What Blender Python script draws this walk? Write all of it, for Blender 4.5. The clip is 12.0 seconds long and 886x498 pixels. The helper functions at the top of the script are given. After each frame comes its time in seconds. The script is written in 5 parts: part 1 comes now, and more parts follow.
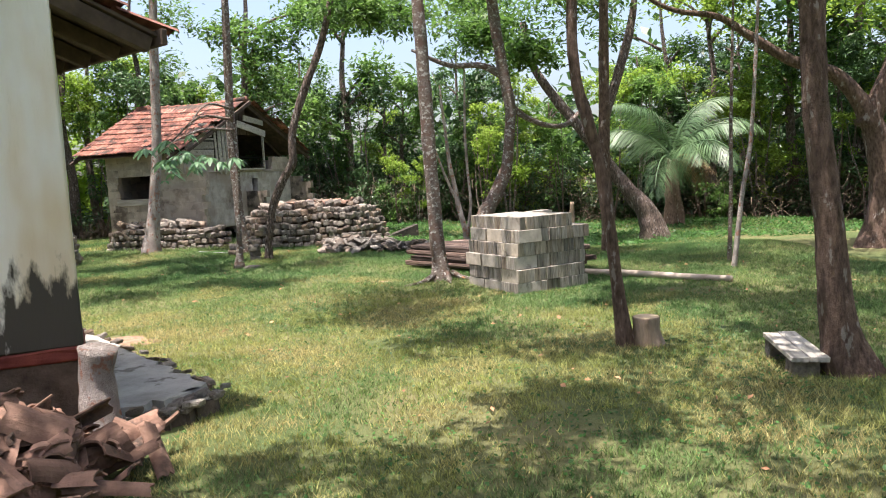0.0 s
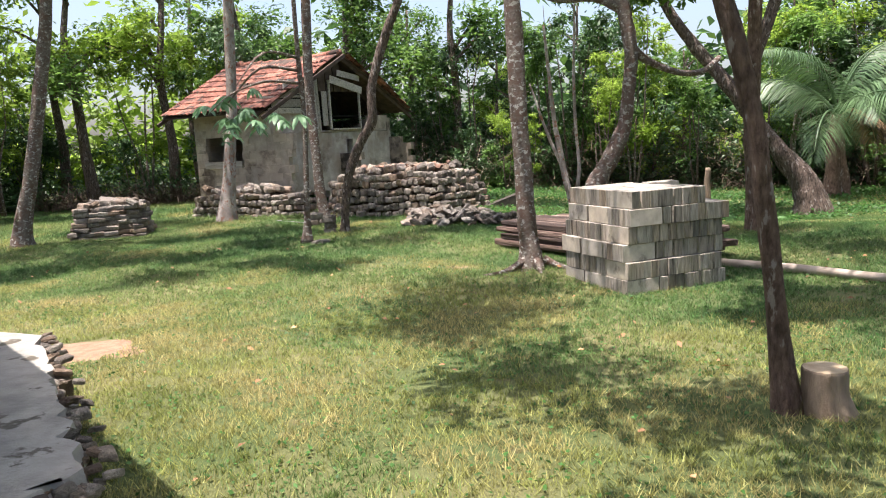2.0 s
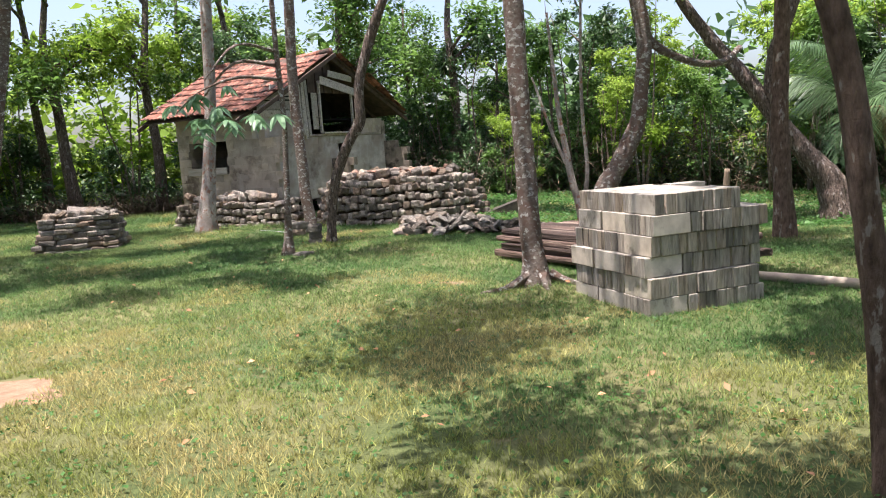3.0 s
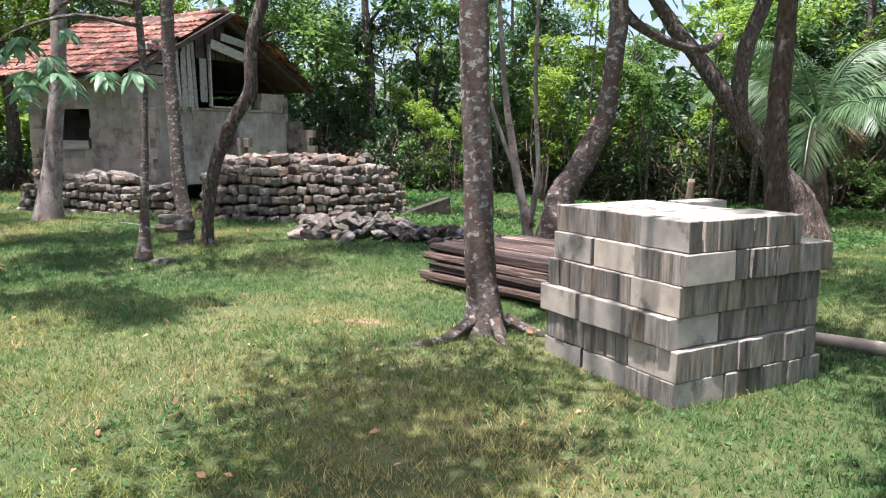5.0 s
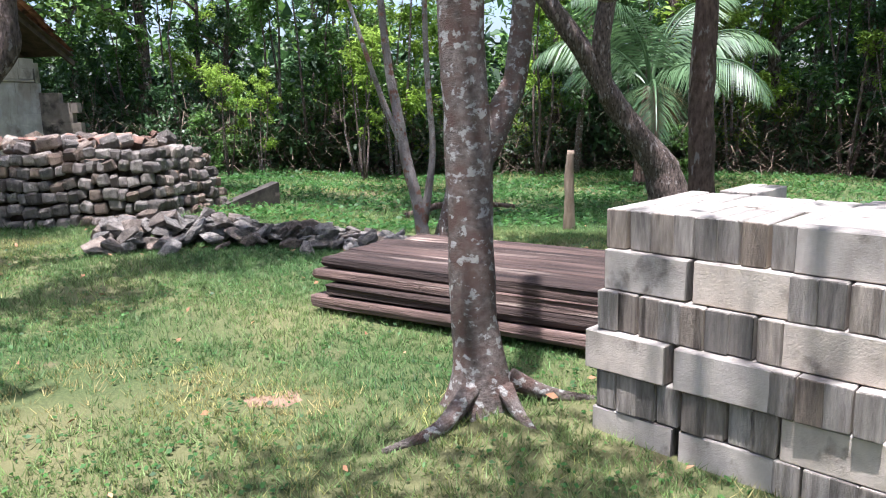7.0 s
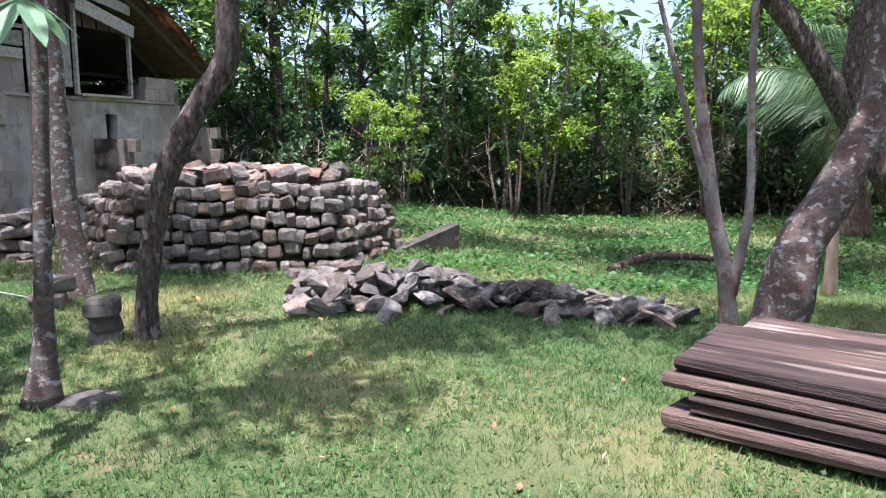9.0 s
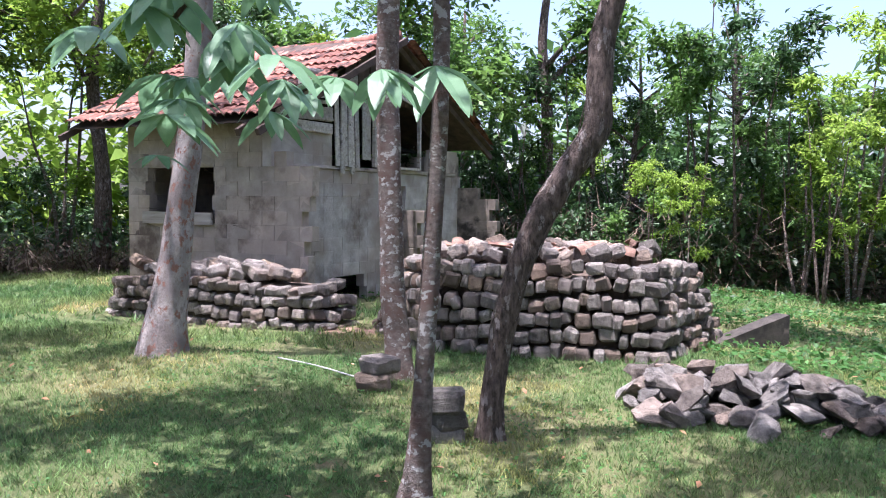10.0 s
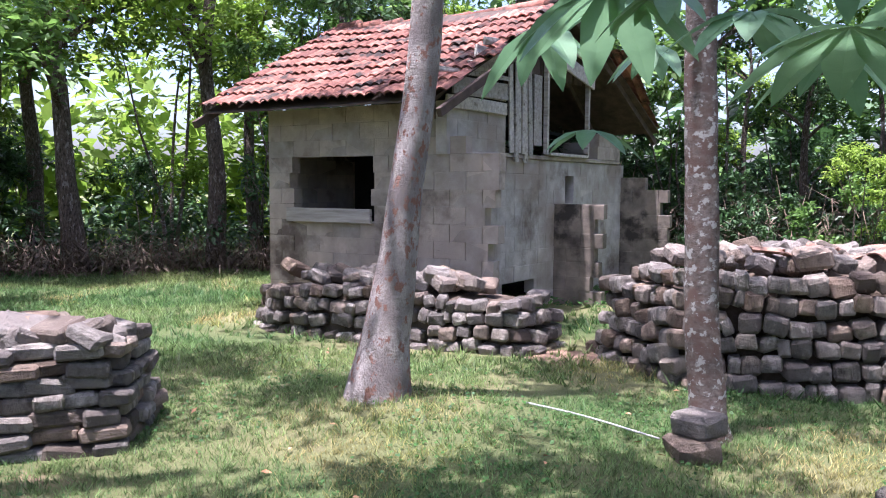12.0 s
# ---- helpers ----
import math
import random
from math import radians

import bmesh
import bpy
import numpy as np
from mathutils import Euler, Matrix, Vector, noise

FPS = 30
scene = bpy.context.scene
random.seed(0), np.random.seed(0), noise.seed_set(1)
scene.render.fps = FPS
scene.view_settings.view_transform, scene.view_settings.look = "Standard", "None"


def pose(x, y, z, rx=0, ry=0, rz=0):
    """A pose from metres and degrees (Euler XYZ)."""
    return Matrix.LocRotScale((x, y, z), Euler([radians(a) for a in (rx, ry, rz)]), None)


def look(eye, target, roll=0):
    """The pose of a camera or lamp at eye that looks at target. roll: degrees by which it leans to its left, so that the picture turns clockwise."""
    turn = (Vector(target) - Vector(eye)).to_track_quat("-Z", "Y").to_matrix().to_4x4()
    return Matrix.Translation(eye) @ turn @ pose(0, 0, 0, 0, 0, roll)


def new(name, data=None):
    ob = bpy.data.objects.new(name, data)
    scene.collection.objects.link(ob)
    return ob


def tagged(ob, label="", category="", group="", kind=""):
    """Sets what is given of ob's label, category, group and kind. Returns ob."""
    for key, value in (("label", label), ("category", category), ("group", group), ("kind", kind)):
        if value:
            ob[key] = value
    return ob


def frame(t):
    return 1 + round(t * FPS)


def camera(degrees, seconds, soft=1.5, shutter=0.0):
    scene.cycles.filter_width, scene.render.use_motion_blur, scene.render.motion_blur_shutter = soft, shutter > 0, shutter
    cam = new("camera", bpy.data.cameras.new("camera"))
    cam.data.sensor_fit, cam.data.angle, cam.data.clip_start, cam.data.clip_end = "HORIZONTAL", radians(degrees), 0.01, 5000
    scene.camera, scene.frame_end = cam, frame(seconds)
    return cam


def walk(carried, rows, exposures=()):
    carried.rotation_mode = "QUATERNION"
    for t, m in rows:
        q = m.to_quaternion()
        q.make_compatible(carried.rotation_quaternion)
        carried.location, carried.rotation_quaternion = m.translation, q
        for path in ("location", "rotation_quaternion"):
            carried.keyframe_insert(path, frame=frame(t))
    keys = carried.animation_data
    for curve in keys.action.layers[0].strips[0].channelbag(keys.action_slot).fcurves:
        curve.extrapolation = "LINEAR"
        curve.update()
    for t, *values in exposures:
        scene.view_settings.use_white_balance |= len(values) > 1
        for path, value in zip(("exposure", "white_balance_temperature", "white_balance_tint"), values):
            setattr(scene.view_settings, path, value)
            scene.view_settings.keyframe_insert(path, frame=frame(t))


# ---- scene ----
cam = camera(60.6, 12.0, soft=1.0)
METRES, EYE, TILT, LEAN, TURN = 14.3, 1.5, 0.0, 0.0, 0.0
ROWS = [
    (0.0, 0.0, 0.0, 0.0, -0.31, -5.71, 3.06),
    (0.5, 0.0127, 0.0416, 0.0011, 2.31, -6.84, 3.27),
    (1.0, 0.0207, 0.0862, 0.0013, 5.45, -7.93, 2.36),
    (1.5, 0.0274, 0.125, 0.002, 6.68, -8.46, 2.31),
    (2.0, 0.0311, 0.1678, -0.0026, 9.32, -8.13, 3.14),
    (2.5, 0.0299, 0.2082, -0.0071, 9.71, -7.74, 4.05),
    (4.5, 0.0038, 0.3773, -0.0121, 6.36, -7.7, -0.4),
    (5.0, -0.0063, 0.4198, -0.0127, 2.72, -8.49, 0.04),
    (5.5, -0.0239, 0.4595, -0.0127, -0.05, -9.27, 0.93),
    (6.0, -0.0408, 0.4963, -0.0129, -6.23, -10.22, 1.33),
    (6.5, -0.0583, 0.5312, -0.0125, -13.7, -10.59, 1.26),
    (8.5, -0.1412, 0.6725, -0.01, -15.7, -11.32, 0.93),
    (9.0, -0.1674, 0.7026, -0.0086, -9.6, -8.69, -0.15),
    (9.5, -0.1973, 0.7349, -0.0057, 1.39, -4.4, -0.61),
    (10.0, -0.2309, 0.7584, -0.0047, 7.31, -3.66, -0.65),
    (10.5, -0.2658, 0.7836, -0.0046, 13.77, -4.05, 0.42),
    (11.0, -0.2999, 0.808, -0.0041, 16.87, -4.0, 0.67),
    (11.5, -0.3305, 0.8288, -0.0033, 13.2, -5.18, -0.32),
    (12.0, -0.3596, 0.8527, -0.0018, 11.51, -4.56, -0.29),
]
walk(cam, [(t, pose(0, 0, EYE, TILT, LEAN, TURN) @ pose(METRES * x, METRES * y, METRES * z, 90 + pitch, roll, yaw)) for t, x, y, z, yaw, pitch, roll in ROWS], [(0, 1.13, 6500, 16), (4.5, 1.12, 6150, 18), (6, 1.16, 5700, 18), (8.5, 1.34, 5650, 23), (12, 1.48, 5600, 29)])

# light: a high sun through the crowns, bright hazy sky
SUN_EL, SUN_AZ = 80.0, 228.0   # degrees; azimuth counted clockwise from +y
world = bpy.data.worlds.new("sky")
scene.world = world
world.use_nodes = True
wn = world.node_tree.nodes
sky = wn.new("ShaderNodeTexSky")
sky.sky_type, sky.sun_disc = "NISHITA", False
sky.sun_elevation, sky.sun_rotation = radians(SUN_EL), radians(SUN_AZ)
sky.air_density, sky.dust_density = 1.0, 4.0
world.node_tree.links.new(sky.outputs[0], wn["Background"].inputs[0])
wn["Background"].inputs[1].default_value = 0.145
sun = new("sun", bpy.data.lights.new("sun", "SUN"))
sun.data.energy, sun.data.angle, sun.data.color = 5.5, radians(0.6), (1.0, 0.95, 0.86)
_a, _e = radians(SUN_AZ), radians(SUN_EL)
sun.matrix_world = look((math.sin(_a) * math.cos(_e) * 60, math.cos(_a) * math.cos(_e) * 60, math.sin(_e) * 60), (0, 0, 0))


# ---- materials ----
def mat(name, dark, light, scale=8.0, rough=0.85, bump=0.3, bump_scale=60.0, spots=None, spot_scale=3.0, spot_at=0.55,
        island=0.0, stretch=(1, 1, 1), metal=0.0, translucent=0.0, tone=None, tone_scale=0.7, spec=0.3, per_object=False, spot_soft=0.12, relief=0.02, spot_z=None, world_space=False, alt=None):
    """A procedural surface: two colours mixed by noise, stains of a third, a broad tone, relief, and a random share per piece."""
    m = bpy.data.materials.new(name)
    m.use_nodes = True
    nt = m.node_tree
    N, L = nt.nodes.new, nt.links.new
    bsdf = nt.nodes["Principled BSDF"]
    geo = N("ShaderNodeTexCoord")
    mp = N("ShaderNodeMapping")
    mp.inputs["Scale"].default_value = stretch
    L(geo.outputs["Object"], mp.inputs[0])
    co = mp.outputs[0]
    if world_space:   # stains that run on from piece to piece
        L(N("ShaderNodeNewGeometry").outputs["Position"], mp.inputs[0])
    rnd = None
    if per_object:
        rnd = N("ShaderNodeObjectInfo").outputs["Random"]
        sh = N("ShaderNodeVectorMath")
        sh.operation = "SCALE"
        cb = N("ShaderNodeCombineXYZ")
        for i in range(3):
            L(rnd, cb.inputs[i])
        L(cb.outputs[0], sh.inputs[0])
        sh.inputs["Scale"].default_value = 0.0 if world_space else 37.0
        ad = N("ShaderNodeVectorMath")
        L(co, ad.inputs[0])
        L(sh.outputs[0], ad.inputs[1])
        co = ad.outputs[0]
    elif island:
        rnd = N("ShaderNodeNewGeometry").outputs["Random Per Island"]

    def noise_at(s, detail=5.0, r=0.6):
        n = N("ShaderNodeTexNoise")
        n.inputs["Scale"].default_value, n.inputs["Detail"].default_value, n.inputs["Roughness"].default_value = s, detail, r
        L(co, n.inputs["Vector"])
        return n.outputs["Fac"]

    def mix(f, a, b):
        x = N("ShaderNodeMix")
        x.data_type = "RGBA"
        for v, i in ((f, 0), (a, 6), (b, 7)):
            if isinstance(v, (tuple, list)):
                x.inputs[i].default_value = (*v, 1)
            elif isinstance(v, (int, float)):
                x.inputs[i].default_value = v
            else:
                L(v, x.inputs[i])
        return x.outputs[2]

    def span(v, lo, hi):
        x = N("ShaderNodeMapRange")
        x.inputs[1].default_value, x.inputs[2].default_value = lo, hi
        L(v, x.inputs[0])
        return x.outputs[0]
    c = mix(span(noise_at(scale), 0.3, 0.7), dark, light)
    if tone:
        c = mix(span(noise_at(tone_scale, 3.0), 0.42, 0.62), c, tone)
    if spots:
        v = noise_at(spot_scale, 6.0)
        if spot_z:   # stains that thin out with height, from spot_z[0] up to spot_z[1]
            sep = N("ShaderNodeSeparateXYZ")
            L(geo.outputs["Object"], sep.inputs[0])
            zr = N("ShaderNodeMapRange")
            zr.inputs[1].default_value, zr.inputs[2].default_value = spot_z
            zr.inputs[3].default_value, zr.inputs[4].default_value = 0.32, -0.25
            L(sep.outputs[2], zr.inputs[0])
            ad2 = N("ShaderNodeMath")
            L(v, ad2.inputs[0])
            L(zr.outputs[0], ad2.inputs[1])
            v = ad2.outputs[0]
        c = mix(span(v, spot_at, spot_at + spot_soft), c, spots)
    if rnd is not None and (island or per_object):
        k = island or 0.35
        hv = N("ShaderNodeHueSaturation")
        vr = N("ShaderNodeMapRange")
        vr.inputs[3].default_value, vr.inputs[4].default_value = 1 - k, 1 + k
        L(rnd, vr.inputs[0])
        L(vr.outputs[0], hv.inputs["Value"])
        if alt:
            sn = N("ShaderNodeMath")
            sn.operation = "MULTIPLY"
            sn.inputs[1].default_value = 7.31
            L(rnd, sn.inputs[0])
            fr = N("ShaderNodeMath")
            fr.operation = "FRACT"
            L(sn.outputs[0], fr.inputs[0])
            mu = N("ShaderNodeMix")
            mu.data_type, mu.blend_type = "RGBA", "MULTIPLY"
            mu.inputs[7].default_value = (*alt, 1)
            L(span(fr.outputs[0], 0.45, 1.0), mu.inputs[0])
            L(c, mu.inputs[6])
            c = mu.outputs[2]
        L(c, hv.inputs["Color"])
        c = hv.outputs[0]
    L(c, bsdf.inputs["Base Color"])
    bsdf.inputs["Roughness"].default_value = rough
    bsdf.inputs["Metallic"].default_value = metal
    bsdf.inputs["Specular IOR Level"].default_value = spec
    if bump:
        b = N("ShaderNodeBump")
        b.inputs["Strength"].default_value, b.inputs["Distance"].default_value = bump, relief
        L(noise_at(bump_scale, 6.0, 0.7), b.inputs["Height"])
        L(b.outputs[0], bsdf.inputs["Normal"])
    if translucent:
        tr = N("ShaderNodeBsdfTranslucent")
        L(c, tr.inputs[0])
        ms = N("ShaderNodeMixShader")
        ms.inputs[0].default_value = translucent
        L(bsdf.outputs[0], ms.inputs[1])
        L(tr.outputs[0], ms.inputs[2])
        L(ms.outputs[0], nt.nodes["Material Output"].inputs[0])
    return m


M_GROUND = mat("lawn_soil", (0.035, 0.06, 0.018), (0.12, 0.15, 0.05), 45, 0.95, 1.0, 55, spots=(0.22, 0.16, 0.095), spot_scale=1.3, spot_at=0.62, tone=(0.17, 0.16, 0.07), tone_scale=0.35)
M_GRASS = mat("grass_blades", (0.045, 0.115, 0.036), (0.15, 0.25, 0.08), 1.2, 0.55, 0, island=0.65, translucent=0.4, tone=(0.19, 0.25, 0.085), tone_scale=0.35)
M_GRASS_DRY = mat("yellowing_grass_blades", (0.16, 0.2, 0.05), (0.38, 0.38, 0.13), 1.2, 0.6, 0, island=0.55, translucent=0.4, tone=(0.4, 0.34, 0.15), tone_scale=0.8)
M_LITTER = mat("fallen_leaves", (0.2, 0.08, 0.04), (0.5, 0.28, 0.15), 2, 0.8, 0, island=0.5)
M_BARK_GREY = mat("lichened_grey_bark", (0.105, 0.082, 0.07), (0.36, 0.3, 0.26), 30, 0.95, 1.0, 80, spots=(0.56, 0.54, 0.5), spot_scale=16, spot_at=0.56, spot_soft=0.05, stretch=(1, 1, 1.3), tone=(0.19, 0.12, 0.095), tone_scale=7, relief=0.05)
M_BARK_PALE = mat("pale_pink_bark", (0.3, 0.24, 0.21), (0.74, 0.67, 0.62), 24, 0.9, 1.0, 60, spots=(0.36, 0.19, 0.14), spot_scale=15, spot_at=0.55, spot_soft=0.06, stretch=(1, 1, 0.7), tone=(0.3, 0.25, 0.23), tone_scale=6, relief=0.06)
M_BARK_DARK = mat("dark_ridged_bark", (0.035, 0.026, 0.022), (0.27, 0.2, 0.165), 34, 0.95, 1.0, 50, spots=(0.36, 0.31, 0.28), spot_scale=18, spot_at=0.57, spot_soft=0.04, stretch=(1, 1, 0.4), relief=0.08)
M_BARK_BROWN = mat("smooth_brown_bark", (0.075, 0.046, 0.034), (0.28, 0.185, 0.14), 26, 0.9, 1.0, 60, spots=(0.36, 0.31, 0.27), spot_scale=13, spot_at=0.6, spot_soft=0.04, stretch=(1, 1, 0.4), relief=0.07)
M_LEAF = mat("leaves_mid_green", (0.05, 0.12, 0.024), (0.16, 0.28, 0.06), 0.8, 0.5, 0, island=0.5, translucent=0.45, spec=0.4)
# deep green leaf tint; also carries the shade under and behind the trees
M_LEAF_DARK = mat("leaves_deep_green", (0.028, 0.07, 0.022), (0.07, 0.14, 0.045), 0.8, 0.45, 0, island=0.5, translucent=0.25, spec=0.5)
# fresh leaf tint, brightened further to carry sunlight in its colour
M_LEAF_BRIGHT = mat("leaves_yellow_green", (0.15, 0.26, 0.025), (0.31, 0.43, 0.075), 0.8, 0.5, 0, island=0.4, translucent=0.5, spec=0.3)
M_TWIG = mat("dry_twigs", (0.07, 0.05, 0.035), (0.2, 0.15, 0.11), 5, 0.9, 0, island=0.4)
M_BIGLEAF = mat("broad_smooth_leaf", (0.11, 0.22, 0.11), (0.22, 0.37, 0.2), 3, 0.4, 0.15, 30, translucent=0.4, spec=0.45)
# top faces darker: real grime, plus shade put into the colour
M_BLOCKTOP = mat("shaded_grimy_block_top", (0.22, 0.2, 0.175), (0.42, 0.38, 0.33), 12, 0.95, 0.5, 90, spots=(0.12, 0.1, 0.085), spot_scale=6, spot_at=0.58, per_object=True, island=0.25)
M_BLOCK = mat("cement_block", (0.37, 0.325, 0.275), (0.57, 0.51, 0.44), 9, 0.95, 0.35, 130, spots=(0.22, 0.19, 0.16), spot_scale=7, spot_at=0.58, per_object=True, island=0.16, stretch=(1, 1, 0.8), relief=0.02, alt=(1.0, 0.93, 0.84))
M_BLOCKEND = mat("cement_block_end", (0.2, 0.175, 0.15), (0.52, 0.465, 0.4), 30, 0.95, 1.0, 130, spots=(0.085, 0.073, 0.063), spot_scale=13, spot_at=0.56, per_object=True, island=0.38, stretch=(1, 1, 0.14), relief=0.03, alt=(1.0, 0.9, 0.8))
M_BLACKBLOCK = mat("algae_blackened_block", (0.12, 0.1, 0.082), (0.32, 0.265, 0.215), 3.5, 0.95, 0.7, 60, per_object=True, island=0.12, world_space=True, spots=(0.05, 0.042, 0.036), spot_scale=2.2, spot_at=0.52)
M_BLACKCEMENT = mat("blackened_cement", (0.03, 0.027, 0.024), (0.1, 0.085, 0.07), 6, 0.95, 0.7, 60, spots=(0.2, 0.16, 0.13), spot_scale=4, spot_at=0.64)
M_WALLBLOCK = mat("house_block", (0.33, 0.265, 0.21), (0.57, 0.485, 0.4), 4, 0.95, 0.8, 90, spots=(0.13, 0.1, 0.082), spot_scale=1.5, spot_at=0.54, per_object=True, island=0.05, world_space=True, spot_soft=0.14, relief=0.03, tone=(0.43, 0.36, 0.295), tone_scale=2.2)
M_PALEBLOCK = mat("lime_stained_block", (0.37, 0.335, 0.295), (0.58, 0.54, 0.49), 5, 0.95, 0.7, 90, spots=(0.2, 0.16, 0.13), spot_scale=1.6, spot_at=0.54, spot_soft=0.14, per_object=True, island=0.07, world_space=True, relief=0.03, tone=(0.34, 0.28, 0.23), tone_scale=1.1)
M_MORTAR = mat("weathered_mortar", (0.26, 0.22, 0.18), (0.45, 0.39, 0.33), 4, 0.95, 0.7, 70, spots=(0.13, 0.1, 0.08), spot_scale=1.3, spot_at=0.55, world_space=True)
M_STONE = mat("rough_granite", (0.13, 0.113, 0.098), (0.43, 0.385, 0.33), 16, 0.95, 1.0, 70, spots=(0.54, 0.48, 0.41), spot_scale=8, spot_at=0.6, per_object=True, island=0.45, relief=0.04, tone=(0.2, 0.17, 0.15), tone_scale=4, alt=(1.0, 0.82, 0.68))
M_RUBBLE = mat("grey_rubble", (0.09, 0.08, 0.07), (0.34, 0.31, 0.275), 12, 0.95, 1.0, 70, spots=(0.38, 0.34, 0.3), spot_scale=6, spot_at=0.6, per_object=True, island=0.5, relief=0.04, alt=(1.0, 0.84, 0.74))
M_TILE = mat("red_clay_roof_tile", (0.17, 0.064, 0.045), (0.44, 0.2, 0.145), 9, 0.9, 0.8, 60, spots=(0.075, 0.055, 0.045), spot_scale=3.6, spot_at=0.5, per_object=True, island=0.45, world_space=True, alt=(0.62, 0.62, 0.66))
M_SHARD = mat("broken_clay_tile", (0.11, 0.06, 0.042), (0.34, 0.205, 0.15), 7, 0.85, 0.6, 60, spots=(0.07, 0.05, 0.04), spot_scale=6, spot_at=0.55, per_object=True, island=0.4, alt=(0.75, 0.72, 0.7))
M_PLANK = mat("weathered_plank", (0.03, 0.019, 0.016), (0.2, 0.13, 0.105), 8, 0.8, 1.0, 30, spots=(0.42, 0.32, 0.26), spot_scale=5, spot_at=0.59, spot_soft=0.06, per_object=True, island=0.5, stretch=(0.15, 1.6, 3), relief=0.05)
M_BOARD = mat("grey_board", (0.28, 0.25, 0.215), (0.56, 0.52, 0.455), 6, 0.9, 0.7, 40, per_object=True, island=0.25, stretch=(0.3, 4, 4), spots=(0.15, 0.125, 0.1), spot_scale=3, spot_at=0.58)
M_TIMBER = mat("dark_roof_timber", (0.05, 0.035, 0.03), (0.12, 0.085, 0.065), 6, 0.9, 0.4, 40)
M_PLASTER = mat("stained_limewash", (0.66, 0.65, 0.6), (0.82, 0.81, 0.76), 2.5, 0.9, 0.35, 40, spots=(0.06, 0.055, 0.045), spot_scale=7, spot_at=0.56, spot_soft=0.1, stretch=(1, 1, 0.3), tone=(0.62, 0.53, 0.38), tone_scale=2.4, spot_z=(0.05, 0.95))
M_RED = mat("oxide_red_band", (0.1, 0.02, 0.015), (0.2, 0.05, 0.035), 6, 0.8, 0.3, 50)
M_SLAB = mat("cracked_cement_slab", (0.2, 0.19, 0.17), (0.4, 0.38, 0.345), 4, 0.5, 0.5, 30, spots=(0.1, 0.085, 0.065), spot_scale=3.2, spot_at=0.6, spot_soft=0.03, relief=0.02)
M_EARTH = mat("dark_rooty_earth", (0.05, 0.035, 0.025), (0.16, 0.12, 0.09), 9, 0.95, 1.0, 25)
M_SOIL = mat("pink_bare_soil", (0.2, 0.125, 0.08), (0.34, 0.225, 0.155), 12, 0.95, 0.8, 60)
M_LUSH = mat("lush_low_weeds", (0.03, 0.095, 0.022), (0.085, 0.2, 0.045), 1.5, 0.5, 0, island=0.4, translucent=0.45)
M_CUTWOOD = mat("sawn_wood_end", (0.3, 0.22, 0.14), (0.5, 0.4, 0.28), 14, 0.85, 0.4, 40)
M_PIPE = mat("pale_fallen_log", (0.26, 0.21, 0.17), (0.46, 0.39, 0.33), 5, 0.85, 0.4, 40, stretch=(1, 1, 1))
M_FROND = mat("palm_frond", (0.06, 0.12, 0.05), (0.15, 0.24, 0.11), 1.5, 0.42, 0, island=0.4, translucent=0.3, spec=0.5)
M_DRY = mat("dry_frond", (0.25, 0.17, 0.09), (0.42, 0.3, 0.17), 3, 0.8, 0, island=0.3)
M_STUMPBARK = mat("cut_stump_bark", (0.14, 0.1, 0.07), (0.34, 0.26, 0.19), 10, 0.9, 0.8, 50, stretch=(1, 1, 0.3))
M_WHITEPIPE = mat("grubby_white_plastic", (0.3, 0.3, 0.28), (0.5, 0.5, 0.48), 5, 0.5, 0.1, 30)
# near-black colour that stands in for shade inside the rooms
M_DARK = mat("inside_shade_black", (0.012, 0.011, 0.01), (0.03, 0.027, 0.024), 3, 0.95, 0.2, 30)


# ---- mesh helpers ----
def gz(x, y):
    """Height of the ground."""
    def s(a, lo, hi):
        a = min(1.0, max(0.0, (a - lo) / (hi - lo)))
        return a * a * (3 - 2 * a)
    z = -0.14 * s(y, 2, 9) + 0.08 * s(y, 12, 15) * s(-x, -1, 4)
    z -= 0.22 * s(y, 14, 18) * s(x, -1, 3)
    z += 0.13 * math.exp(-((x + 6.6) ** 2 + (y - 17.1) ** 2) / 0.8)
    z += 0.06 * math.exp(-((x + 0.02) ** 2 + (y - 11.45) ** 2) / 0.3)
    z -= 0.055 * math.exp(-((x - 1.3) ** 2 + (y - 9.9) ** 2) / 1.3)
    return z + 0.025 * math.sin(x * 1.3 + 0.7 * y) * math.sin(0.9 * y - 0.4 * x)


def mesh_of(name, verts, faces, material, smooth=False):
    me = bpy.data.meshes.new(name)
    me.from_pydata([tuple(v) for v in verts], [], [tuple(f) for f in faces])
    me.materials.append(material)
    if smooth:
        me.polygons.foreach_set("use_smooth", [True] * len(me.polygons))
    me.update()
    return me


def polys(name, V, n, material):
    """A mesh of separate polygons of n corners each; V is an array (count, n, 3)."""
    V = np.ascontiguousarray(V, dtype=np.float32)
    me = bpy.data.meshes.new(name)
    k = len(V)
    me.vertices.add(k * n)
    me.vertices.foreach_set("co", V.ravel())
    me.loops.add(k * n)
    me.loops.foreach_set("vertex_index", np.arange(k * n, dtype=np.int32))
    me.polygons.add(k)
    me.polygons.foreach_set("loop_start", np.arange(0, k * n, n, dtype=np.int32))
    me.polygons.foreach_set("loop_total", np.full(k, n, dtype=np.int32))
    me.materials.append(material)
    me.update(calc_edges=True)
    return me


def put(name, me, parent=None, m=None, label="", category="", group="", kind=""):
    ob = new(name, me)
    if parent is not None:
        ob.parent = parent
    if m is not None:
        ob.matrix_basis = m
    return tagged(ob, label, category, group, kind)


